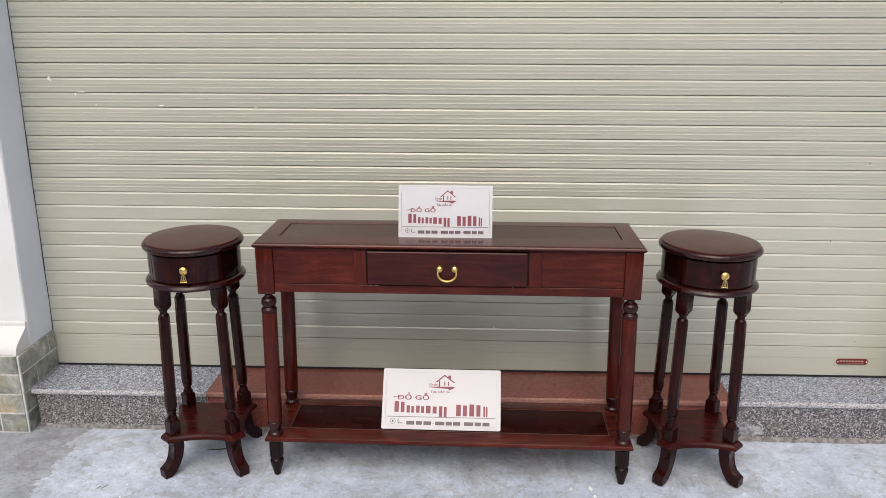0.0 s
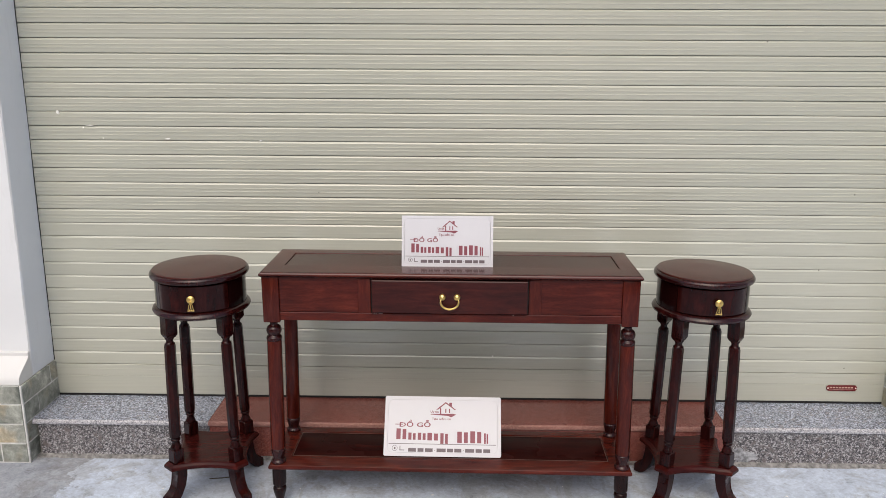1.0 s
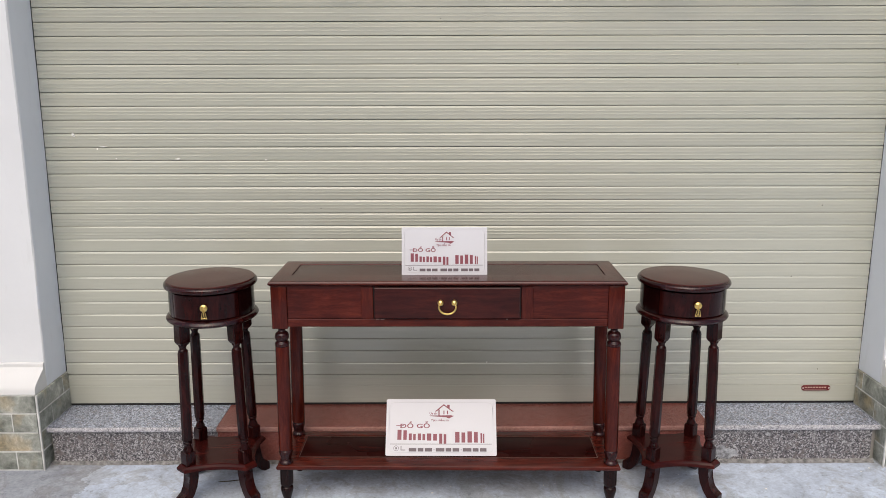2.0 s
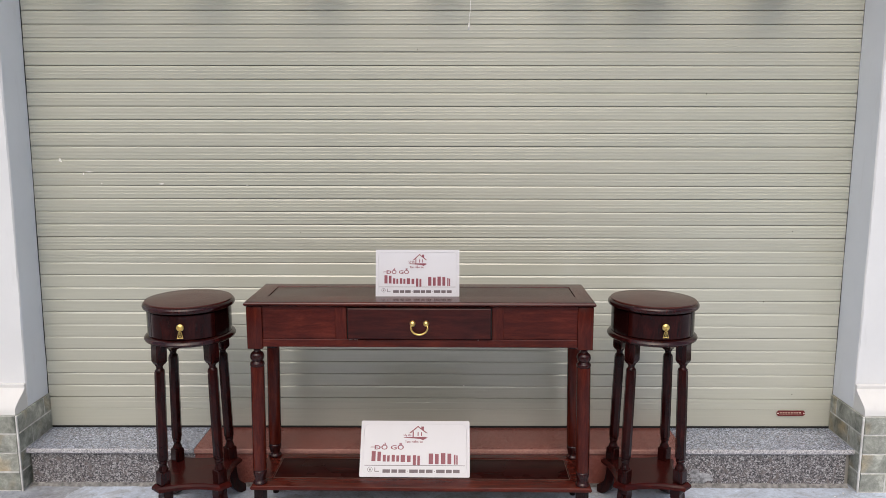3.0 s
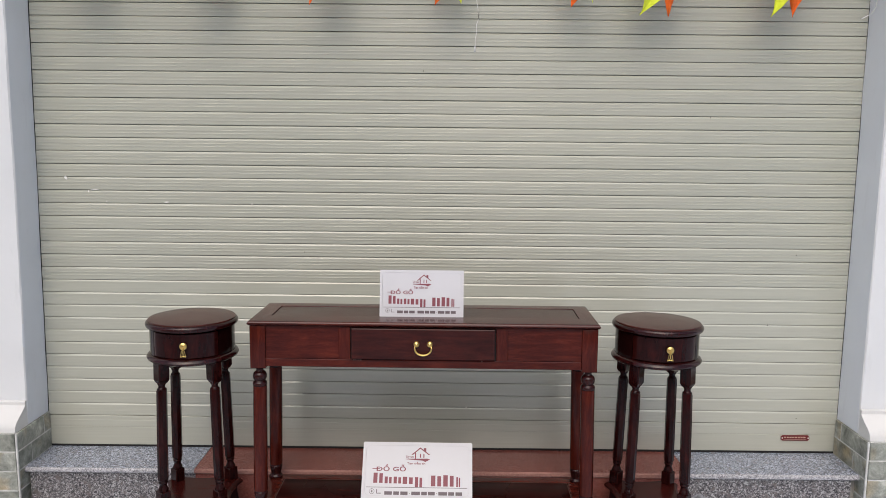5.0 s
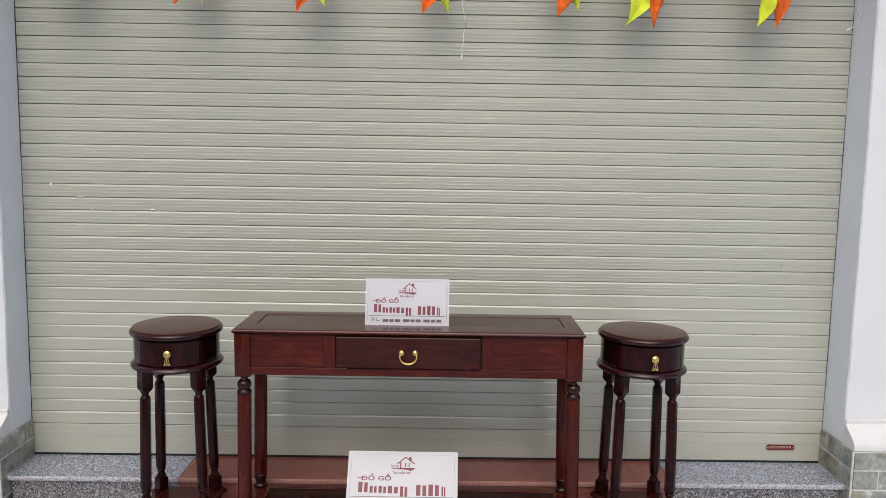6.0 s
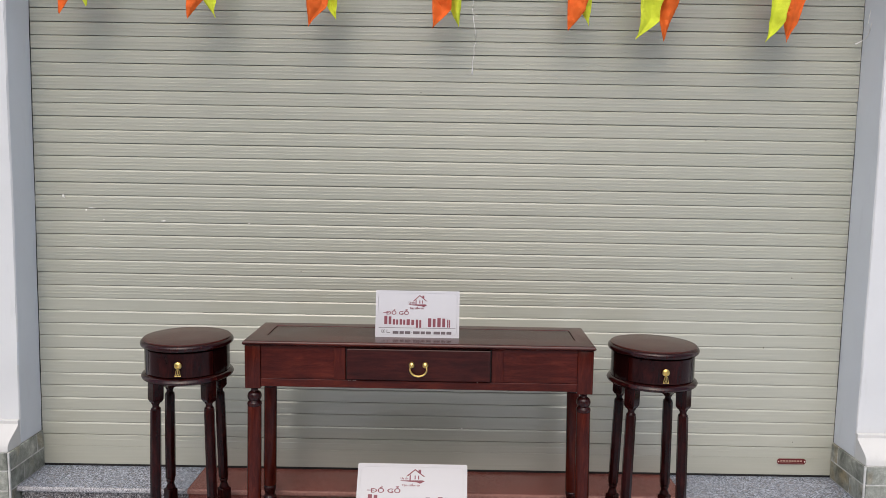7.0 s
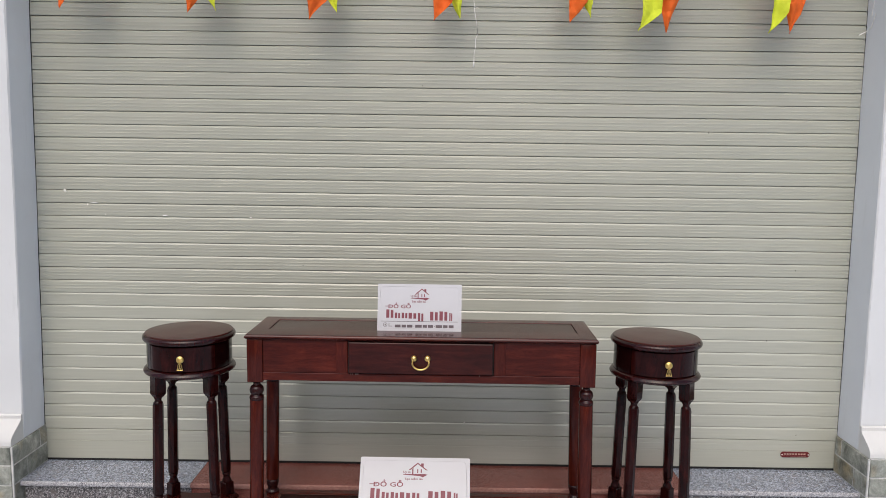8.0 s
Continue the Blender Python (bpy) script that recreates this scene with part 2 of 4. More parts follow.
def concrete():
    m, t, b = nodes_of("smoothed_concrete")
    v = coords(t, (1, 1, 1), True)
    big = noise_tex(t, v, 1.7, 6, 0.62, 0.8)
    med = noise_tex(t, v, 7.0, 7, 0.68, 0.5)
    fine = noise_tex(t, v, 80.0, 4, 0.6)
    c = ramp(t, med, [(0.30, (0.435, 0.486, 0.565)), (0.50, (0.545, 0.610, 0.705)), (0.70, (0.650, 0.725, 0.825))])
    c = mix(t, 0.75, c, ramp(t, big, [(0.34, (0.80, 0.80, 0.80)), (0.55, (1, 1, 1)), (0.72, (1.08, 1.08, 1.09))]), "MULTIPLY")
    c = mix(t, 0.4, c, ramp(t, fine, [(0.3, (0.68, 0.68, 0.68)), (0.62, (1.10, 1.10, 1.10))]), "MULTIPLY")
    worn = noise_tex(t, v, 3.4, 10, 0.76, 1.2)
    c = mix(t, ramp(t, worn, [(0.49, (0, 0, 0)), (0.56, (0.85, 0.85, 0.85))]), c, mix(t, 1.0, c, (0.77, 0.735, 0.69), "MULTIPLY"))
    scuff = noise_tex(t, v, 38.0, 7, 0.78, 0.8)
    c = mix(t, 0.9, c, ramp(t, scuff, [(0.32, (0.56, 0.55, 0.54)), (0.44, (0.93, 0.93, 0.93)), (0.56, (1.02, 1.02, 1.02)), (0.66, (1.20, 1.20, 1.20))]), "MULTIPLY")
    # an older, browner pour beside the left pillar, with a ragged edge
    sep = t.nodes.new("ShaderNodeSeparateXYZ")
    t.links.new(v, sep.inputs["Vector"])
    edge = nd(t, "ShaderNodeMath")
    edge.operation = "MULTIPLY_ADD"
    t.links.new(noise_tex(t, v, 5.0, 9, 0.66), edge.inputs[0])
    edge.inputs[1].default_value = 0.45
    t.links.new(sep.outputs["X"], edge.inputs[2])
    rr = nd(t, "ShaderNodeMapRange")
    rr.inputs["From Min"].default_value = -1.152
    rr.inputs["From Max"].default_value = -1.142
    rr.inputs["To Min"].default_value = 1.0
    rr.inputs["To Max"].default_value = 0.0
    t.links.new(edge.outputs[0], rr.inputs["Value"])
    c = mix(t, rr.outputs["Result"], c, mix(t, 1.0, c, (0.66, 0.63, 0.60), "MULTIPLY"))
    t.links.new(c, b.inputs["Base Color"])
    vary_rough(t, b, med, 0.55, 0.8)
    bump(t, b, mix(t, 0.4, med, fine), 0.25, 0.004)
    return m


ground_mat = concrete()
mortar = plain("dirty_mortar", (0.205, 0.20, 0.19), 0.9, 0, 0.65, 55, 0.003)
smear_mat = plain("pale_mortar_smear", (0.31, 0.315, 0.33), 0.9, 0, 0.6, 70, 0.002)


def slate_tile():
    m, t, b = nodes_of("green_grey_slate_tile")
    info = t.nodes.new("ShaderNodeObjectInfo").outputs["Random"]
    off = t.nodes.new("ShaderNodeVectorMath")
    off.operation = "ADD"
    t.links.new(coords(t, (1, 1, 1), True), off.inputs[0])
    sc = t.nodes.new("ShaderNodeVectorMath")
    sc.operation = "SCALE"
    sc.inputs[0].default_value = (7.3, 3.1, 5.7)
    t.links.new(info, sc.inputs["Scale"])
    t.links.new(sc.outputs[0], off.inputs[1])
    v = off.outputs[0]
    big = noise_tex(t, v, 13.0, 8, 0.72, 0.3)
    rust = noise_tex(t, v, 5.0, 3, 0.5)
    fine = noise_tex(t, v, 60.0, 5, 0.65)
    c = ramp(t, big, [(0.34, (0.125, 0.136, 0.116)), (0.46, (0.260, 0.272, 0.238)), (0.55, (0.350, 0.360, 0.320)), (0.66, (0.58, 0.59, 0.54))])
    c = mix(t, ramp(t, rust, [(0.56, (0, 0, 0)), (0.70, (0.8, 0.8, 0.8))]), c, mix(t, 1.0, c, (1.45, 1.05, 0.62), "MULTIPLY"))
    c = mix(t, 0.5, c, ramp(t, info, [(0.0, (0.80, 0.82, 0.80)), (1.0, (1.2, 1.18, 1.15))]), "MULTIPLY")
    t.links.new(c, b.inputs["Base Color"])
    vary_rough(t, b, fine, 0.35, 0.6)
    bump(t, b, mix(t, 0.4, big, fine), 0.8, 0.008)
    return m


tile_mat = slate_tile()


# ---- mesh helpers ----
def part(name, bm, material, parent=None, label="", smooth=True):
    me = bpy.data.meshes.new(name)
    bmesh.ops.recalc_face_normals(bm, faces=bm.faces)
    if smooth:
        for f in bm.faces:
            f.smooth = len(f.verts) < 7
        for e in bm.edges:
            if len(e.link_faces) == 2 and e.calc_face_angle(0) > radians(32):
                e.smooth = False
    bm.to_mesh(me)
    bm.free()
    me.materials.append(material)
    ob = new(name, me)
    if parent is not None:
        ob.parent = parent
    if label:
        ob["label"] = label
    return ob


def thing(name, m, label, category, group="", kind=""):
    e = new(name)
    e.empty_display_size = 0.05
    e.matrix_world = m
    return tagged(e, label, category, group, kind)


def box(lo, hi, bevel=0.0, segs=2, bm=None):
    bm = bm or bmesh.new()
    r = bmesh.ops.create_cube(bm, size=1.0)
    for v in r["verts"]:
        v.co = Vector([lo[i] + (v.co[i] + 0.5) * (hi[i] - lo[i]) for i in range(3)])
    if bevel:
        es = list({e for v in r["verts"] for e in v.link_edges})
        bmesh.ops.bevel(bm, geom=es, offset=bevel, segments=segs, affect="EDGES", profile=0.5)
    return bm


def lathe(profile, segs=28, centre=(0, 0), bm=None, turn=0.0, caps=True):
    bm = bm or bmesh.new()
    rings = []
    for r, z in profile:
        rings.append([bm.verts.new((centre[0] + r * math.cos(2 * math.pi * (i + turn) / segs), centre[1] + r * math.sin(2 * math.pi * (i + turn) / segs), z)) for i in range(segs)])
    for a, b in zip(rings, rings[1:]):
        for i in range(segs):
            bm.faces.new((a[i], a[(i + 1) % segs], b[(i + 1) % segs], b[i]))
    if caps:
        bm.faces.new(rings[0])
        bm.faces.new(list(reversed(rings[-1])))
    return bm


def prism(pts, depth, place, bevel=0.0, bm=None):
    """A flat outline (u, v), thickened by depth along w, put in place by the matrix."""
    bm = bm or bmesh.new()
    a = [bm.verts.new(place @ Vector((u, v, -depth / 2))) for u, v in pts]
    b = [bm.verts.new(place @ Vector((u, v, depth / 2))) for u, v in pts]
    bm.faces.new(a)
    bm.faces.new(list(reversed(b)))
    n = len(pts)
    for i in range(n):
        bm.faces.new((a[i], b[i], b[(i + 1) % n], a[(i + 1) % n]))
    if bevel:
        bmesh.ops.bevel(bm, geom=list(bm.edges), offset=bevel, segments=1, affect="EDGES")
    return bm


def rect_loops(rects, closed=False, bm=None):
    """Bridges rectangles (x0, x1, y0, y1, z) one to the next; closed: the last joins the first."""
    bm = bm or bmesh.new()
    loops = [[bm.verts.new(p) for p in ((x0, y0, z), (x1, y0, z), (x1, y1, z), (x0, y1, z))] for x0, x1, y0, y1, z in rects]
    pairs = list(zip(loops, loops[1:]))
    if closed:
        pairs.append((loops[-1], loops[0]))
    for a, b in pairs:
        for i in range(4):
            bm.faces.new((a[i], a[(i + 1) % 4], b[(i + 1) % 4], b[i]))
    if not closed:
        bm.faces.new(loops[0])
        bm.faces.new(list(reversed(loops[-1])))
    return bm


def tube(pts, radius, segs=8, bm=None, closed=False):
    bm = bm or bmesh.new()
    pts = [Vector(p) for p in pts]
    n = len(pts)
    rings = []
    for i, p in enumerate(pts):
        d = (pts[(i + 1) % n] - pts[i - 1]) if closed else (pts[min(i + 1, n - 1)] - pts[max(i - 1, 0)])
        q = d.to_track_quat("Z", "Y")
        r = radius[i] if isinstance(radius, (list, tuple)) else radius
        rings.append([bm.verts.new(p + q @ Vector((r * math.cos(2 * math.pi * k / segs), r * math.sin(2 * math.pi * k / segs), 0))) for k in range(segs)])
    for a, b in (zip(rings, rings[1:] + rings[:1]) if closed else zip(rings, rings[1:])):
        for k in range(segs):
            bm.faces.new((a[k], a[(k + 1) % segs], b[(k + 1) % segs], b[k]))
    if not closed:
        bm.faces.new(rings[0])
        bm.faces.new(list(reversed(rings[-1])))
    return bm


def flip_to(bm, m):
    bmesh.ops.transform(bm, matrix=m, verts=bm.verts)
    return bm


# ---- the large structure ----
SHUT_Y = 2.796          # face of the roller shutter
LEFT, RIGHT = -1.598, 1.606   # clear opening
TILE_Y = 2.541          # tiled foot of the pillars
STEP_Z = 0.152
NOSE_Y = 2.582

# ground: one sheet, finer near the things
bm = bmesh.new()
xs = [-300, -60, -15] + [-4 + i * 0.25 for i in range(33)] + [15, 60, 300]
ys = [-300, -60, -15] + [-4 + i * 0.25 for i in range(33)] + [15, 60, 300]
grid = [[bm.verts.new((x, y, 0.0016 * noise.noise((x * 1.3, y * 1.3, 0)) - 0.0012)) for y in ys] for x in xs]
for i in range(len(xs) - 1):
    for j in range(len(ys) - 1):
        bm.faces.new((grid[i][j], grid[i + 1][j], grid[i + 1][j + 1], grid[i][j + 1]))
ground = tagged(part("ground", bm, ground_mat), "pale smoothed concrete ground with darker stains", "ground", kind="structure")

# step of granite slabs along the shutter
step = thing("step", pose(0, 0, 0), "low granite step below the shutter, red slab between grey slabs", "step", kind="structure")


def slab(x0, x1, material, label):
    bm = bmesh.new()
    prof = [(NOSE_Y + 0.006, STEP_Z - 0.020), (NOSE_Y + 0.001, STEP_Z - 0.016), (NOSE_Y, STEP_Z - 0.010), (NOSE_Y + 0.001, STEP_Z - 0.004), (NOSE_Y + 0.006, STEP_Z), (SHUT_Y + 0.25, STEP_Z), (SHUT_Y + 0.25, STEP_Z - 0.020)]
    m = Matrix(((0, 0, 1, (x0 + x1) / 2), (1, 0, 0, 0), (0, 1, 0, 0), (0, 0, 0, 1)))
    ob = part("tread_slab", prism(prof, x1 - x0, m, 0, bm), material[0], step, label)
    ob.data.materials.append(material[1])   # the nosing is rougher, its highlight put into a paler colour
    for f in ob.data.polygons:
        if f.normal.y < -0.3:
            f.material_index = 1
    return ob


RED_L, RED_R = -0.940, 0.948
slab(LEFT + 0.002, RED_L - 0.001, (grey_granite, grey_nose_lit), "grey speckled granite tread")
slab(RED_L + 0.001, RED_R - 0.001, (red_granite, red_nose_lit), "polished red granite tread")
slab(RED_R + 0.001, RIGHT - 0.004, (grey_granite, grey_nose_lit), "grey speckled granite tread")
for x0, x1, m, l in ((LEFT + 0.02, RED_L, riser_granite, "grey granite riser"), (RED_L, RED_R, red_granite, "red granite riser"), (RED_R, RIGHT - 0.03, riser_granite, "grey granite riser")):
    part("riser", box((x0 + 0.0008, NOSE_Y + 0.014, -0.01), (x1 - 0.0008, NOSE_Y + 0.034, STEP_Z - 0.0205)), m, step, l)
part("step_core", box((LEFT - 0.2, NOSE_Y + 0.034, -0.02), (RIGHT + 0.2, SHUT_Y + 0.3, STEP_Z - 0.021)), far_wall, step)
# rough mortar strip where the riser meets the ground, and a smear on the riser
bm = bmesh.new()
n = 130
rows = []
for i in range(n + 1):
    x = LEFT + 0.01 + (RIGHT - LEFT - 0.03) * i / n
    w = 0.010 + 0.010 * noise.noise((x * 5, 1, 0)) + 0.009 * noise.noise((x * 26, 7, 0))
    rows.append([bm.verts.new((x, NOSE_Y + 0.0145, 0.010 + 0.005 * noise.noise((x * 14, 2, 0)))), bm.verts.new((x, NOSE_Y + 0.004, 0.004 + 0.003 * noise.noise((x * 17, 5, 0)))), bm.verts.new((x, NOSE_Y + 0.006 - w, -0.0035))])
for a, b in zip(rows, rows[1:]):
    for k in range(2):
        bm.faces.new((a[k], a[k + 1], b[k + 1], b[k]))
part("mortar_strip", bm, mortar, step, "rough grey mortar strip")
rnd = random.Random(3)
for cx, cz, w, h in ((1.025, 0.034, 0.10, 0.046), (0.995, 0.052, 0.05, 0.03)):
    pts = [(w / 2 * math.cos(6.283 * k / 22) * rnd.uniform(0.6, 1.1), h / 2 * math.sin(6.283 * k / 22) * rnd.uniform(0.6, 1.1)) for k in range(22)]
    m = Matrix(((1, 0, 0, cx), (0, 0, 1, NOSE_Y + 0.0134 - 0.0006 * w / 0.11), (0, 1, 0, cz), (0, 0, 0, 1)))
    part("mortar_smear", prism(pts, 0.0016, m), smear_mat, step, "pale mortar smear", smooth=False)

# roller shutter
shutter = thing("roller_shutter", pose(0, 0, 0), "closed grey-green metal roller shutter of narrow ribbed slats", "shutter", kind="structure")
PITCH, FIRST = 0.0510, 0.287
slat_prof = [(0.0110, 0.0000), (0.0110, 0.0005), (0.0026, 0.0006), (0.0006, 0.0009), (0.0001, 0.0017), (0.0, 0.0040), (-0.0002, 0.0130), (-0.0012, 0.0178), (-0.0017, 0.0184), (-0.0015, 0.0190), (-0.0003, 0.0198),
             (-0.0003, 0.0250), (-0.0013, 0.0298), (-0.0017, 0.0304), (-0.0015, 0.0310), (-0.0003, 0.0318), (-0.0002, 0.0400), (-0.0003, 0.0436), (0.0001, 0.0443), (0.0029, 0.0484), (0.0040, 0.0496), (0.0110, 0.0499), (0.0110, 0.0510)]
SAG = 0.0030            # the slats run down slightly to the right
X_A, X_B = LEFT - 0.05, RIGHT + 0.05


def slat_mesh(prof, name):
    bm = bmesh.new()
    cols = 9
    rows = [[bm.verts.new((X_A + (X_B - X_A) * k / (cols - 1), d, z)) for k in range(cols)] for d, z in prof]
    for a, b in zip(rows, rows[1:]):
        for k in range(cols - 1):
            bm.faces.new((a[k], a[k + 1], b[k + 1], b[k]))
    back = [[bm.verts.new((X_A + (X_B - X_A) * k / (cols - 1), 0.016, z)) for k in range(cols)] for z in (prof[0][1], prof[-1][1])]
    for k in range(cols - 1):
        bm.faces.new((rows[-1][k], rows[-1][k + 1], back[1][k + 1], back[1][k]))
        bm.faces.new((back[0][k], back[0][k + 1], rows[0][k + 1], rows[0][k]))
        bm.faces.new((back[1][k], back[1][k + 1], back[0][k + 1], back[0][k]))
    bmesh.ops.recalc_face_normals(bm, faces=bm.faces)
    me = bpy.data.meshes.new(name)
    bm.to_mesh(me)
    bm.free()
    me.materials.append(paint)
    return me


slat_me = slat_mesh(slat_prof, "slat")
low_me = slat_mesh([(0.6 * d if d > 0.0001 else -0.0003 + 0.12 * (d + 0.0003), z) for d, z in slat_prof], "slat")
for i in range(47):
    ob = new("slat", low_me if i < 11 else slat_me)
    ob.parent = shutter
    ob.location = (0, SHUT_Y + 0.0006 * math.sin(i * 2.7), FIRST + i * PITCH + LEFT * SAG)
    ob.rotation_euler = (radians(0.22) * math.sin(i * 1.9 + 0.6), SAG, 0)
rail = [(0.011, 0.1605), (0.004, 0.1608), (0.0, 0.1625), (0.0, 0.1800), (-0.0004, 0.2360), (0.0010, 0.2368), (0.0010, 0.2382), (-0.0004, 0.2390), (-0.0002, 0.2660), (0.0006, 0.2668), (0.0006, 0.2676), (0.0, 0.2682), (0.0, 0.2830), (0.0010, 0.2845), (0.0040, 0.2850), (0.0110, 0.2852), (0.0110, 0.2870)]
ob = new("bottom_rail", slat_mesh(rail, "bottom_rail"))
ob.parent = shutter
ob.location = (0, SHUT_Y, 0)
for v in ob.data.vertices:
    v.co.z -= SAG * (v.co.x - LEFT) * max(0.0, (v.co.z - 0.18) / 0.107)
ob["label"] = "tall plain bottom rail"
part("rubber_seal", box((LEFT - 0.02, SHUT_Y + 0.003, STEP_Z + 0.0005), (RIGHT + 0.02, SHUT_Y + 0.014, 0.1615)), rubber, shutter, "black rubber seal")

for side, lean_x, base_x, thick in ((-1, 0.0135, -1.598, 0.0020), (1, 0.0, 1.606, 0.0012)):
    pts = [(base_x - side * (lean_x * max(0.0, z - 0.3) + 0.0005), SHUT_Y - 0.001, z) for z in [0.302 + 0.2 * k for k in range(11)]]
    part("guide_channel", tube(pts, thick, 6), rubber, shutter, "dark guide channel edge")

# flecks on the shutter face
def fleck(x, z, w, h, mat, seed):
    rnd = random.Random(seed)
    n = 9
    pts = [(w / 2 * math.cos(6.283 * i / n) * rnd.uniform(0.55, 1.1), h / 2 * math.sin(6.283 * i / n) * rnd.uniform(0.55, 1.1)) for i in range(n)]
    m = Matrix(((1, 0, 0, x), (0, 0, 1, SHUT_Y - 0.0022), (0, 1, 0, z), (0, 0, 0, 1)))
    part("paint_fleck", prism(pts, 0.0012, m), mat, shutter, smooth=False)


for k, (x, z, w, h, mat) in enumerate(((-1.472, 1.253, 0.010, 0.016, chip_white), (-1.468, 1.247, 0.008, 0.008, chip_white), (-1.362, 1.206, 0.034, 0.004, chip_white), (-1.384, 1.198, 0.006, 0.010, chip_white),
                                       (-1.315, 1.160, 0.006, 0.004, chip_white), (-1.080, 1.158, 0.022, 0.005, chip_white), (-0.744, 1.153, 0.012, 0.004, chip_white), (0.104, 0.335, 0.010, 0.005, chip_white),
                                       (1.030, 1.500, 0.004, 0.007, speck_dark), (1.300, 0.686, 0.005, 0.007, speck_dark), (-0.074, 1.668, 0.005, 0.005, speck_dark), (1.395, 0.968, 0.005, 0.005, speck_dark),
                                       (-0.540, 0.965, 0.005, 0.004, speck_dark), (1.440, 0.300, 0.005, 0.005, speck_dark))):
    fleck(x, z, w, h, mat, k)

# maker's plate on the bottom rail
plate = thing("maker_plate", pose(1.4405, SHUT_Y - 0.0035, 0.2195), "small red metal maker's plate with cream marks, screwed to the shutter", "plate")
oct_pts = [(-0.058, -0.005), (-0.051, -0.0115), (0.051, -0.0115), (0.058, -0.005), (0.058, 0.005), (0.051, 0.0115), (-0.051, 0.0115), (-0.058, 0.005)]
FRONT = Matrix(((1, 0, 0, 0), (0, 0, 1, 0), (0, 1, 0, 0), (0, 0, 0, 1)))
part("plate", prism(oct_pts, 0.003, FRONT, 0.0006), badge_red, plate)
for i in range(8):
    x = -0.0415 + i * 0.0112
    part("mark", box((x - 0.0040, -0.0026, 0.0002), (x + 0.0040, -0.001, 0.0052)), badge_light, plate)
part("underline", box((-0.046, -0.0022, -0.0062), (0.045, -0.001, -0.0054)), badge_light, plate)
for sx in (-1, 1):
    bm = lathe([(0.0026, -0.001), (0.0026, 0.0006), (0.0012, 0.0012)], 10)
    part("rivet", flip_to(bm, Matrix.Translation((sx * 0.0525, -0.0018, 0)) @ Matrix.Rotation(radians(90), 4, "X")), chip_white, plate)

# pillars: white plaster shafts with a flared foot over slate tiles
TOP_Z = 2.459


def pillar(name, corner_x, side, lean_x, face_y):
    """side -1: the pillar stands to the left of the opening. lean_x: how far its reveal leans into the opening per metre."""
    p = thing(name, pose(0, 0, 0), "white plastered pillar with a flared foot on slate tiles", "pillar", kind="structure")
    far = corner_x + side * 0.50
    inner = lambda z: corner_x + side * 0.008 - side * lean_x * max(0.0, z - 0.3)
    face = lambda z: face_y + 0.004 * math.sin(z * 3.0 + side)
    # shaft, in courses that follow the slight lean
    bm = bmesh.new()
    zs = [0.302] + [0.40 + 0.03 * k for k in range(68)] + [TOP_Z]
    loops = []
    for z in zs:
        fy = face(max(z, 0.40))
        c = [(inner(z) + side * 0.004, fy + 0.004), (inner(z), fy + 0.010), (inner(z), SHUT_Y + 0.30), (far, SHUT_Y + 0.30), (far, fy)]
        nick = 0.006 * max(0.0, noise.noise((z * 17, 1.7, corner_x * 3)) - 0.18)
        loops.append([bm.verts.new((x + (side * nick if k == 0 else 0) + 0.0022 * noise.noise((z * 6, k * 0.3, corner_x)), y + 0.002 * noise.noise((z * 7, k, 3)), z)) for k, (x, y) in enumerate(c)])
    for a, b in zip(loops, loops[1:]):
        for k in range(5):
            f = bm.faces.new((a[k], a[(k + 1) % 5], b[(k + 1) % 5], b[k]))
    bm.faces.new(loops[0])
    bm.faces.new(list(reversed(loops[-1])))
    sh = part("shaft", bm, white_plaster, p, smooth=False)
    # faces towards the opening get the copy with light in its colour
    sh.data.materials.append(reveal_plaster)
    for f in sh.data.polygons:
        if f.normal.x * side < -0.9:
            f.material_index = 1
    # flared foot moulding
    top_y = face_y - 0.007
    sweep = lambda k: (2.548 + (top_y - 2.548) * (k / 10) ** 2 * (3 - 2 * k / 10) * (0.55 + 0.45 * k / 10), 0.316 + 0.068 * k / 10)
    prof = [(face_y + 0.003, 0.301), (2.550, 0.301), (2.547, 0.304)] + [sweep(k) for k in range(11)] + [(top_y - 0.001, 0.396), (top_y + 0.002, 0.399), (face_y + 0.003, 0.400)]
    x0, x1 = sorted((corner_x + side * 0.0070, far))
    m = Matrix(((0, 0, 1, (x0 + x1) / 2), (1, 0, 0, 0), (0, 1, 0, 0), (0, 0, 0, 1)))
    part("foot_moulding", prism(prof, x1 - x0, m), foot_plaster, p)
    core = sorted((corner_x + side * 0.010, far))
    part("tile_bed", box((core[0], TILE_Y + 0.0016, -0.02), (core[1], SHUT_Y + 0.25, 0.3005)), grout, p, "pale grout")
    ci = sorted((corner_x + side * 0.0016, corner_x + side * 0.012))
    part("tile_bed", box((ci[0], TILE_Y + 0.012, -0.02), (ci[1], SHUT_Y - 0.004, 0.2985)), grout, p, "pale grout")
    trim = sorted((corner_x - side * 0.001, corner_x + side * 0.006))
    part("corner_trim", box((trim[0], TILE_Y - 0.0005, -0.002), (trim[1], TILE_Y + 0.007, 0.3015), 0.001, 1), grout, p, "white corner strip")
    # tiles: half-bond courses on the front and on the reveal
    rnd = random.Random(5 if side < 0 else 9)

    def tile(lo, hi):
        bm = box(lo, hi, 0.0014, 1)
        for v in bm.verts:
            v.co += Vector((rnd.uniform(-1, 1), rnd.uniform(-1, 1), rnd.uniform(-1, 1))) * 0.0007
        part("tile", bm, tile_mat, p, smooth=False)

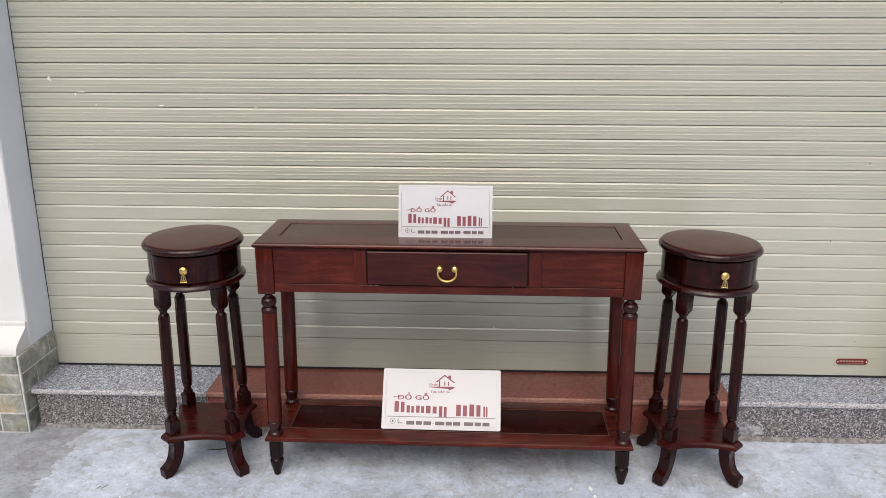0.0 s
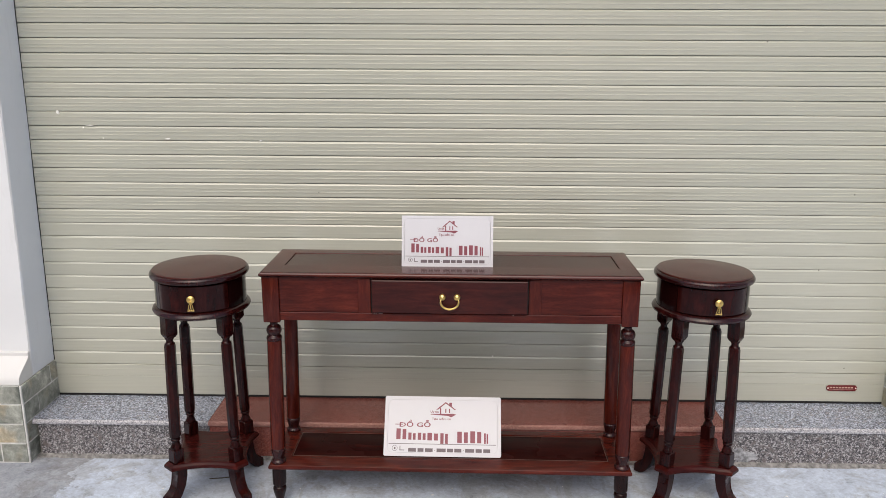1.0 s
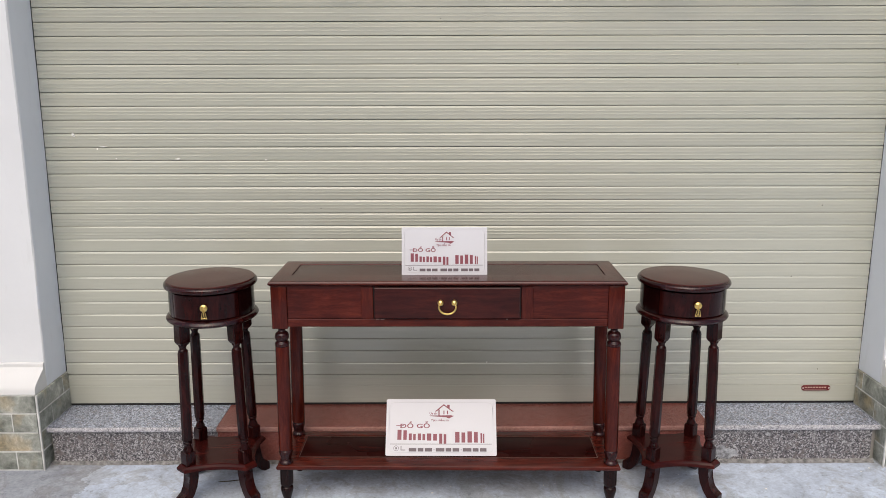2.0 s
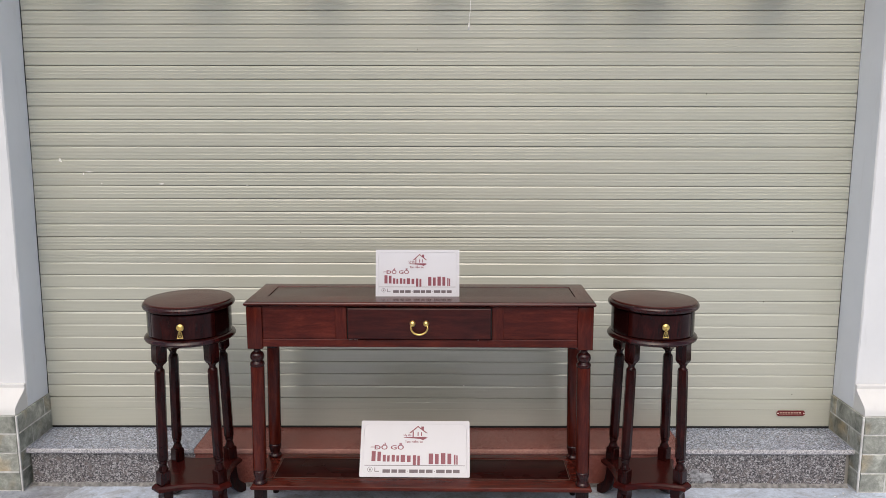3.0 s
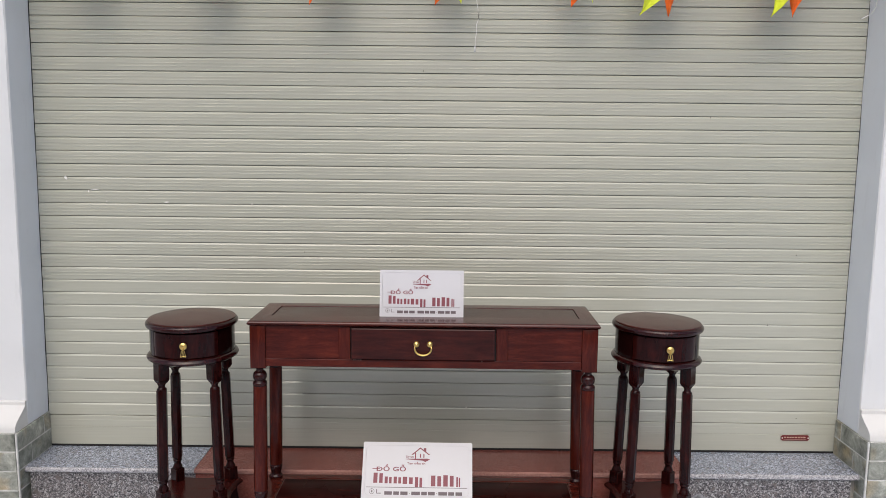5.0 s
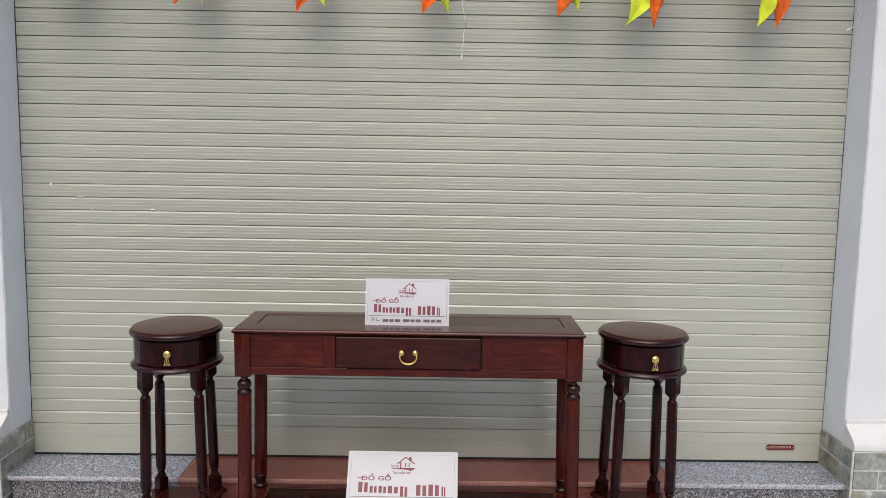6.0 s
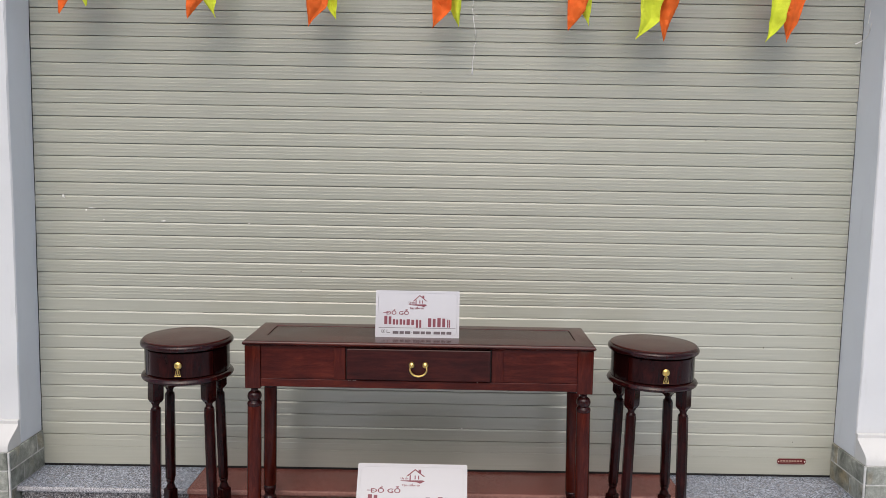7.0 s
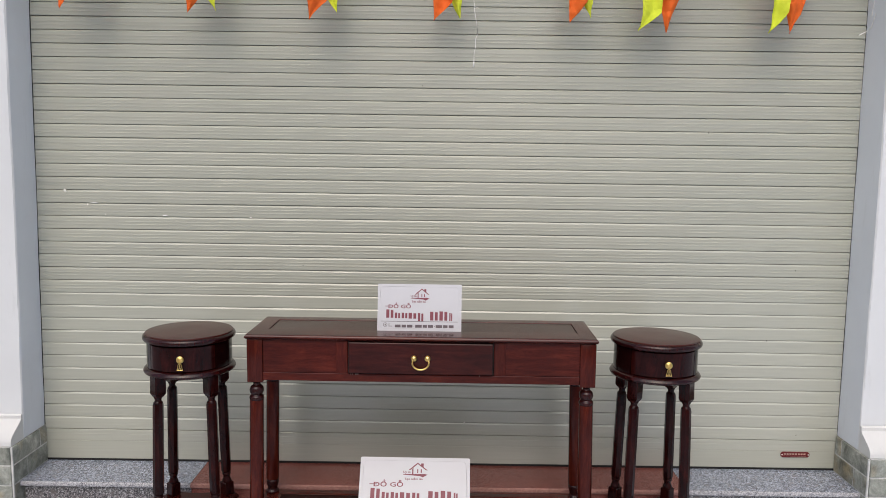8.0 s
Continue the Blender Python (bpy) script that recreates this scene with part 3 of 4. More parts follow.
    for row in range(4):
        z0 = 0.0765 * (3 - row) + 0.003
        z1 = z0 + 0.0708 if row else 0.3
        start = 0.008
        first = 0.2 if row % 2 == 0 else 0.1
        u = start
        length = first - start
        while u < 0.49:
            e = min(u + length, 0.495)
            xa, xb = sorted((corner_x + side * u, corner_x + side * e))
            tile((xa, TILE_Y, z0), (xb, TILE_Y + 0.010, z1))
            u, length = e + 0.0046, 0.2
        u, length = start, first - start
        while u < SHUT_Y - TILE_Y - 0.012:
            e = min(u + length, SHUT_Y - TILE_Y - 0.006)
            xa, xb = sorted((corner_x, corner_x + side * 0.010))
            tile((xa, TILE_Y + u, z0), (xb, TILE_Y + e, z1))
            u, length = e + 0.0046, 0.2
    return p


pillar("pillar_1", -1.590, -1, 0.0135, 2.632)
pillar("pillar_2", 1.598, 1, 0.0, 2.626)
tagged(part("wall_north", box((-8, SHUT_Y + 0.32, -0.02), (-1.9, SHUT_Y + 0.55, 6.0)), white_plaster), "plain white rendered house wall", "wall", kind="structure")
tagged(part("wall_north_right", box((1.9, SHUT_Y + 0.32, -0.02), (8, SHUT_Y + 0.55, 6.0)), white_plaster), "plain white rendered house wall", "wall", kind="structure")
# unseen overhang, added; its front edge is set to darken the shutter top
tagged(part("wall_over_shutter", box((-2.09, 2.42, 2.46), (2.09, SHUT_Y + 0.55, 6.0)), white_plaster), "white unseen lintel added to shade the shutter top", "wall", kind="structure")
# unseen walls, added: their heights and gap shape reflections on the shutter
for nm, x0, x1, h in (("wall_south", -0.7, 2.5, 1.5), ("wall_south_left", -14, -0.7, 4.1), ("wall_south_right", 2.5, 14, 4.3)):
    tagged(part(nm, box((x0, -6.3, -0.02), (x1, -6.0, h)), far_wall), "unseen plain wall added to shape the shutter's reflections", "wall", kind="structure")


# ---- console table ----
TAB = pose(-0.053, 2.420, 0, 0, 0, -0.7)
table = thing("console_table", TAB, "dark red mahogany console table with turned legs and one drawer", "table")
WX, DY, DB = 0.5885, 0.143, 0.164
part("top_frame", rect_loops([
    (-0.527, 0.532, -0.050, 0.106, 0.782), (-WX + 0.012, WX - 0.012, -DY + 0.012, DB - 0.012, 0.782), (-WX + 0.004, WX - 0.004, -DY + 0.004, DB - 0.004, 0.785), (-WX, WX, -DY, DB, 0.790),
    (-WX + 0.0005, WX - 0.0005, -DY + 0.0005, DB - 0.0005, 0.794), (-WX + 0.003, WX - 0.003, -DY + 0.003, DB - 0.003, 0.7975), (-WX + 0.007, WX - 0.007, -DY + 0.007, DB - 0.007, 0.7995),
    (-WX + 0.012, WX - 0.012, -DY + 0.012, DB - 0.012, 0.800), (-0.5285, 0.5335, -0.0515, 0.1075, 0.800), (-0.527, 0.532, -0.050, 0.106, 0.7985)], True), wood_top, table)
part("top_panel", rect_loops([(-0.5245, 0.5295, -0.0492, 0.1052, 0.783), (-0.5245, 0.5295, -0.0492, 0.1052, 0.7978), (-0.5225, 0.5275, -0.0480, 0.1040, 0.7988)]), wood_panel, table)

LX, LY, LB, LBACK = 0.5565, 0.1065, 0.0262, 0.1220
base_prof = [(0.0150, 0.1472), (0.0232, 0.1474), (0.0241, 0.1496), (0.0240, 0.1528), (0.0226, 0.1552), (0.0196, 0.1580), (0.0180, 0.1612), (0.0181, 0.1650), (0.0196, 0.1710), (0.0218, 0.1790), (0.0231, 0.1860), (0.0233, 0.1910), (0.0224, 0.1948), (0.0206, 0.1968), (0.0206, 0.1984), (0.0120, 0.1986)]
shaft_prof = [(0.0200, 0.1982), (0.0229, 0.1990), (0.0235, 0.2012), (0.0238, 0.4000), (0.0234, 0.5660), (0.0226, 0.5686), (0.0150, 0.5690)]
collar_prof = [(0.0150, 0.5686), (0.0222, 0.5690), (0.0238, 0.5704), (0.0246, 0.5736), (0.0246, 0.5772), (0.0238, 0.5806), (0.0218, 0.5832), (0.0194, 0.5850), (0.0184, 0.5868), (0.0190, 0.5886), (0.0214, 0.5918), (0.0232, 0.5962), (0.0240, 0.6010), (0.0240, 0.6040), (0.0232, 0.6086), (0.0214, 0.6128), (0.0186, 0.6162), (0.0152, 0.6186),
               (0.0130, 0.6206), (0.0120, 0.6232), (0.0122, 0.6262), (0.0138, 0.6292), (0.0164, 0.6318), (0.0190, 0.6336), (0.0206, 0.6352), (0.0120, 0.6354)]
foot_prof = [(0.0090, 0.0), (0.0108, 0.0), (0.0114, 0.0040), (0.0132, 0.0130), (0.0172, 0.0270), (0.0206, 0.0400), (0.0220, 0.0480), (0.0216, 0.0540), (0.0192, 0.0590), (0.0164, 0.0612), (0.0164, 0.0635), (0.0208, 0.0655), (0.0224, 0.0690), (0.0222, 0.0740), (0.0226, 0.0780), (0.0230, 0.1278)]
for sx in (-1, 1):
    for sy in (-1, 1):
        c = (sx * LX, -LY if sy < 0 else LBACK)
        spread = Matrix.Identity(4)   # the legs stand slightly splayed
        spread[0][2], spread[0][3] = -sx * 0.0135, sx * 0.0135 * 0.64
        spread[1][2], spread[1][3] = (0.010, -0.010 * 0.64) if sy < 0 else (0.018, -0.018 * 0.64)
        bm = flip_to(lathe(shaft_prof, 28, c), spread)
        box((c[0] - LB, c[1] - LB, 0.6345), (c[0] + LB, c[1] + LB, 0.7818), 0.0025, 2, bm)
        leg = part("leg", bm, wood_z, table)
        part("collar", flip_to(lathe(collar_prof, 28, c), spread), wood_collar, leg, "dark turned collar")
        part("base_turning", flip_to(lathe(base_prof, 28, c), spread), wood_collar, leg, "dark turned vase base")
        part("foot", flip_to(lathe(foot_prof, 24, c), spread), wood_foot, table, "blackened turned foot")

# shelf
SX, SY = 0.593, 0.138
part("shelf_frame", rect_loops([
    (-0.5290, 0.5290, -0.072, 0.097, 0.129), (-SX + 0.010, SX - 0.010, -SY + 0.010, SY - 0.010, 0.128), (-SX + 0.003, SX - 0.003, -SY + 0.003, SY - 0.003, 0.130), (-SX, SX, -SY, SY, 0.135),
    (-SX, SX, -SY, SY, 0.140), (-SX + 0.003, SX - 0.003, -SY + 0.003, SY - 0.003, 0.145), (-SX + 0.009, SX - 0.009, -SY + 0.009, SY - 0.009, 0.147), (-0.5320, 0.5320, -0.075, 0.100, 0.147), (-0.5290, 0.5290, -0.072, 0.097, 0.1448)], True), wood_x, table)
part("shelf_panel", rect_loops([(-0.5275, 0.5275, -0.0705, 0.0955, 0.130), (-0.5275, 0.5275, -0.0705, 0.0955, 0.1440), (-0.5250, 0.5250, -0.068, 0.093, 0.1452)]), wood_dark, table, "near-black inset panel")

part("inlay_line", rect_loops([(-0.5273, 0.5273, -0.0703, 0.0953, 0.1448), (-0.5273, 0.5273, -0.0703, 0.0953, 0.1462), (-0.5248, 0.5248, -0.0678, 0.0928, 0.1462), (-0.5248, 0.5248, -0.0678, 0.0928, 0.1448)], True), inlay, table, "thin pale inlay line", smooth=False)

# aprons
FY = -0.1285
part("bottom_rail", box((-LX + LB, FY - 0.0005, 0.6455), (LX - LB, FY + 0.022, 0.6715), 0.0015, 1), wood_x, table)
part("top_rail", box((-LX + LB, FY + 0.0010, 0.7797), (LX - LB, FY + 0.022, 0.7818), 0.0004, 1), wood_x, table)
for sx in (-1, 1):
    part("mullion", box((sx * 0.264 - 0.0195, FY, 0.6717), (sx * 0.264 + 0.0195, FY + 0.022, 0.7795), 0.0012, 1), wood_z, table)
    a, b = sorted((sx * (0.264 + 0.0195), sx * (LX - LB)))
    part("front_panel", box((a, FY + 0.0045, 0.6717), (b, FY + 0.018, 0.7795), 0.0008, 1), wood_x, table)
    part("side_apron", box((sx * LX - 0.009, -LY + LB, 0.6455), (sx * LX + 0.009, LBACK - LB, 0.7818), 0.001, 1), wood_x, table)
part("back_apron", box((-LX + LB, LBACK + 0.004, 0.6455), (LX - LB, LBACK + 0.022, 0.7818), 0.001, 1), wood_x, table)
# wooden box coloured black, so shade in the gaps round its front is painted
drawer = part("drawer", box((-0.2441, -0.1215, 0.6722), (0.2441, 0.1000, 0.7790)), rubber, table)
part("drawer_front", flip_to(rect_loops([(-0.2400, 0.2400, 0.6748, 0.7783, 0.0), (-0.2400, 0.2400, 0.6748, 0.7783, 0.0125), (-0.2394, 0.2394, 0.6753, 0.7778, 0.0160), (-0.2368, 0.2368, 0.6778, 0.7752, 0.0180), (-0.2350, 0.2350, 0.6796, 0.7734, 0.0180)]), Matrix(((1, 0, 0, 0), (0, 0, -1, -0.1217), (0, 1, 0, 0), (0, 0, 0, 1)))), wood_drawer, drawer, smooth=False)
HY = -0.1396
rose_prof = [(0.0100, 0.0), (0.0104, 0.0015), (0.0100, 0.0050), (0.0082, 0.0095), (0.0040, 0.0125), (0.0008, 0.0134)]
bail = part("handle", bmesh.new(), brass, drawer, "curved brass bail pull")
bail.data.clear_geometry()
bm = bmesh.new()
arc = []
for i in range(25):
    a = math.pi + math.pi * i / 24
    bow = 1.10 + 0.25 * math.sin(math.pi * i / 24) ** 0.5
    arc.append((0.001 + 0.0235 * bow * math.cos(a), HY - 0.012 - 0.003 * math.sin(math.pi * i / 24), 0.7240 + 0.0290 * math.sin(a)))
arc = [(0.001 - 0.0205, HY - 0.010, 0.7275)] + arc + [(0.001 + 0.0205, HY - 0.010, 0.7275)]
tube(arc, [0.0024] * 3 + [0.0030] * 21 + [0.0024] * 3, 10, bm)
bm.to_mesh(bail.data)
bm.free()
for f in bail.data.polygons:
    f.use_smooth = True
for sx in (-1, 1):
    bm = lathe(rose_prof, 20)
    part("rosette", flip_to(bm, Matrix.Translation((0.001 + sx * 0.0225, HY, 0.7290)) @ Matrix.Rotation(radians(90), 4, "X")), brass, drawer, "brass rosette")


for x, w in ((-0.236, 0.004), (-0.229, 0.003), (-0.220, 0.006), (-0.212, 0.004), (0.196, 0.003)):
    part("wear_chip", box((x, FY - 0.0016, 0.6702), (x + w, FY + 0.001, 0.6714)), wear_pale, table, "small pale wear chip", smooth=False)

# the legs run a little longer and the aprons are a little taller
for ob in table.children_recursive:
    turned = ob.name.startswith(("leg", "collar"))
    for v in ob.data.vertices:
        if v.co.z > 0.45:
            v.co.z += 0.004 if turned else 0.004 * min(1.0, max(0.0, (v.co.z - 0.64) / 0.13))


# ---- round stands ----
def round_stand(m):
    s = thing("round_stand", m, "dark mahogany round stand with a small drawer and four turned legs", "stand", "round stands")
    R = 0.1565
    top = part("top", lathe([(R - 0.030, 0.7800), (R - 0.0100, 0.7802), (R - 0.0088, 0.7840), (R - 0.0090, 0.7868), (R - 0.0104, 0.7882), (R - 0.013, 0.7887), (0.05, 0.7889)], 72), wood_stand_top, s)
    part("rim", lathe([(0.09, 0.7592), (R - 0.018, 0.7590), (R - 0.0150, 0.7608), (R - 0.0080, 0.7622), (R - 0.0028, 0.7652), (R - 0.0003, 0.7700), (R - 0.0002, 0.7745), (R - 0.0022, 0.7795), (R - 0.0058, 0.7828), (R - 0.0092, 0.7838), (0.10, 0.7836)], 72), wood_rim, top, "rounded dark rim")
    # drum shell and drawer front, parted by two open gaps
    DR = 0.1428
    span, gap = radians(48.5), 0.020

    def curved(a0, a1, n, z0, z1, deep):
        bm = bmesh.new()
        cols = []
        for i in range(n + 1):
            a = a0 + (a1 - a0) * i / n
            edge = 0.0010 if i in (0, n) else 0.0
            cols.append([bm.verts.new((r * math.cos(a), r * math.sin(a), z)) for r, z in ((DR - deep, z0), (DR - 0.0010 - edge, z0), (DR - edge, z0 + 0.0012), (DR - edge, z1 - 0.0012), (DR - 0.0010 - edge, z1), (DR - deep, z1))])
        for a, b in zip(cols, cols[1:]):
            for k in range(6):
                bm.faces.new((a[k], b[k], b[(k + 1) % 6], a[(k + 1) % 6]))
        for c in (cols[0], cols[-1]):
            bm.faces.new(c)
        return bm

    part("drum", curved(-math.pi / 2 + span + gap, 1.5 * math.pi - span - gap, 56, 0.6715, 0.7592, 0.012), wood_drum, s, "drum side with its dark reflection in the colour")
    # core coloured black as the shade seen through the drawer gaps
    part("drum_core", lathe([(0.1250, 0.6718), (0.1260, 0.6720), (0.1260, 0.7588), (0.1250, 0.7590)], 48), rubber, s, "drum core, black for the shade in the gaps")
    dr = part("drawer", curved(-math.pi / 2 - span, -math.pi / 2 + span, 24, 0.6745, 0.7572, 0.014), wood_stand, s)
    # knob with hanging pull
    knob = lathe([(0.0035, 0.0), (0.0035, 0.006), (0.0108, 0.0070), (0.0124, 0.0095), (0.0118, 0.0128), (0.0080, 0.0152), (0.0010, 0.0162)], 20)
    kn = part("knob", flip_to(knob, Matrix.Translation((0.004, -0.1424, 0.7200)) @ Matrix.Rotation(radians(90), 4, "X")), brass, dr, "round brass knob")
    bm = bmesh.new()
    y = -0.1576
    tube([(0.004, y, 0.7160), (0.004, y - 0.001, 0.7090)], 0.0028, 8, bm)
    for sx in (-1, 1):
        tube([(0.004 + sx * 0.0010, y, 0.7095), (0.004 + sx * 0.0052, y, 0.7045), (0.004 + sx * 0.0062, y, 0.6970), (0.004 + sx * 0.0092, y, 0.6855)], 0.0013, 8, bm)
    tube([(0.004 - 0.0098, y, 0.6855), (0.004, y, 0.6868), (0.004 + 0.0098, y, 0.6855)], 0.0014, 8, bm)
    tube([(0.004, y, 0.7090), (0.004, y, 0.7000), (0.004, y, 0.6915)], [0.0012, 0.0020, 0.0010], 8, bm)
    tube([(0.004 - 0.004, y, 0.6860), (0.004 - 0.0030, y, 0.6920), (0.004, y, 0.6940), (0.004 + 0.0030, y, 0.6920), (0.004 + 0.004, y, 0.6860)], 0.0010, 8, bm)
    part("pull", bm, brass, dr, "openwork brass drop pull")
    part("lower_rim", lathe([(R - 0.024, 0.6480), (R - 0.010, 0.6485), (R - 0.003, 0.6530), (R - 0.0010, 0.6590), (R - 0.004, 0.6650), (R - 0.009, 0.6692), (R - 0.016, 0.6718), (0.05, 0.6722)], 72), wood_rim, s)
    LR = 0.0975
    prof = [(0.0150, 0.2325), (0.0176, 0.2350), (0.0182, 0.2395), (0.0184, 0.3900), (0.0178, 0.5480), (0.0166, 0.5530), (0.0130, 0.5550)]
    low_turn = [(0.0120, 0.1925), (0.0164, 0.1932), (0.0172, 0.1953), (0.0170, 0.1990), (0.0158, 0.2026), (0.0138, 0.2069), (0.0124, 0.2112), (0.0122, 0.2154), (0.0132, 0.2189), (0.0150, 0.2213), (0.0160, 0.2237), (0.0156, 0.2264), (0.0142, 0.2279), (0.0150, 0.2303), (0.0164, 0.2331), (0.0120, 0.2337)]
    high_turn = [(0.0120, 0.5520), (0.0158, 0.5528), (0.0166, 0.5545), (0.0160, 0.5568), (0.0136, 0.5590), (0.0118, 0.5618), (0.0112, 0.5650), (0.0116, 0.5685), (0.0134, 0.5722), (0.0150, 0.5742), (0.0154, 0.5765), (0.0150, 0.5798)]
    for sx in (-1, 1):
        for sy in (-1, 1):
            c = (sx * LR, sy * LR)
            bm = bmesh.new()
            h = 0.0185
            rot = Matrix.Translation((c[0], c[1], 0)) @ Matrix.Rotation(radians(45), 4, "Z")
            flip_to(box((-h, -h, 0.1455), (h, h, 0.1930), 0.0026, 1, bm), rot)
            b2 = rect_loops([(-h * 0.72, h * 0.72, -h * 0.72, h * 0.72, 0.5770), (-h * 0.98, h * 0.98, -h * 0.98, h * 0.98, 0.5865), (-h * 1.08, h * 1.08, -h * 1.08, h * 1.08, 0.5900), (-h * 1.08, h * 1.08, -h * 1.08, h * 1.08, 0.6488)])
            bmesh.ops.bevel(b2, geom=[e for e in b2.edges if abs(e.verts[0].co.z - e.verts[1].co.z) > 0.02], offset=0.003, segments=1, affect="EDGES")
            flip_to(b2, rot)
            tmp = bpy.data.meshes.new("tmp")
            b2.to_mesh(tmp)
            b2.free()
            bm.from_mesh(tmp)
            bpy.data.meshes.remove(tmp)
            lathe(prof, 8, c, bm, 0.5)
            lathe(low_turn, 22, c, bm)
            lathe(high_turn, 22, c, bm)
            lean = Matrix.Identity(4)   # legs draw together towards the top
            lean[0][2], lean[0][3] = -sx * 0.020, sx * 0.020 * 0.14
            lean[1][2], lean[1][3] = -sy * 0.020, sy * 0.020 * 0.14
            flip_to(bm, lean)
            part("leg", bm, wood_stand, s)
            # sabre foot in the diagonal plane
            out = [(-0.028, 0.1262), (0.013, 0.1262), (0.0115, 0.104), (0.0120, 0.080), (0.0165, 0.060), (0.0255, 0.043), (0.038, 0.033), (0.0515, 0.0295), (0.0510, 0.0), (0.028, 0.0), (0.011, 0.010), (-0.004, 0.030), (-0.016, 0.058), (-0.0240, 0.092)]
            d = math.atan2(sy, sx)
            m2 = Matrix.Translation((c[0], c[1], 0)) @ Matrix.Rotation(d, 4, "Z") @ Matrix.Rotation(radians(90), 4, "X")
            part("foot", prism(out, 0.037, m2, 0.0022), wood_stand, s, "curved sabre foot")
    # shelf with hollow sides and clipped corners
    def outline(g):
        pts = []
        a, b = 0.142 - g, 0.105 - g * 0.6
        for q in range(4):
            ca, sa = math.cos(q * math.pi / 2), math.sin(q * math.pi / 2)
            side = []
            for i in range(13):
                u = -b + 2 * b * i / 12
                hollow = 0.021 * (1 - (u / b) ** 2)
                side.append((u, -a + hollow + 0.004))
            pts += [(u * ca - v * sa, u * sa + v * ca) for u, v in side]
        return pts
    bm = bmesh.new()
    rings = [[bm.verts.new((u, v, z)) for u, v in outline(g)] for g, z in ((0.006, 0.1250), (0.001, 0.1270), (0.0, 0.1315), (0.0015, 0.1375), (0.006, 0.1415), (0.008, 0.1435), (0.012, 0.1455))]
    k = len(rings[0])
    for a, b in zip(rings, rings[1:]):
        for i in range(k):
            bm.faces.new((a[i], a[(i + 1) % k], b[(i + 1) % k], b[i]))
    bm.faces.new(rings[0])
    bm.faces.new(list(reversed(rings[-1])))
    part("shelf", bm, wood_stand_shelf, s)
    return s


stand = round_stand(pose(-0.868, 2.416, 0, 0, 0, 5.0))
copy_thing(stand, pose(0.7555, 2.423, 0.0016, -0.7, 0.6, 0.5) @ Matrix.Diagonal((1, 1, 0.9925, 1)))


# ---- shop signs ----
def text_part(txt, size, x, z, width, parent, mat, label=""):
    cu = bpy.data.curves.new("lettering", "FONT")
    cu.body = txt
    cu.size = size
    cu.extrude = 0.0003
    cu.offset = 0.018 * size
    cu.resolution_u = 2
    tmp = new("tmp_text", cu)
    me = bpy.data.meshes.new_from_object(tmp.evaluated_get(bpy.context.evaluated_depsgraph_get()))
    bpy.data.objects.remove(tmp)
    bpy.data.curves.remove(cu)
    vs = [v.co for v in me.vertices]
    x0, x1 = min(v.x for v in vs), max(v.x for v in vs)
    k = width / (x1 - x0)
    me.transform(Matrix.Translation((x, -0.0006, z)) @ Matrix.Rotation(radians(90), 4, "X") @ Matrix.Diagonal((k, 1, 1, 1)) @ Matrix.Translation((-x0, 0, 0)))
    me.materials.append(mat)
    ob = new("lettering", me)
    ob.parent = parent
    if label:
        ob["label"] = label
    return ob


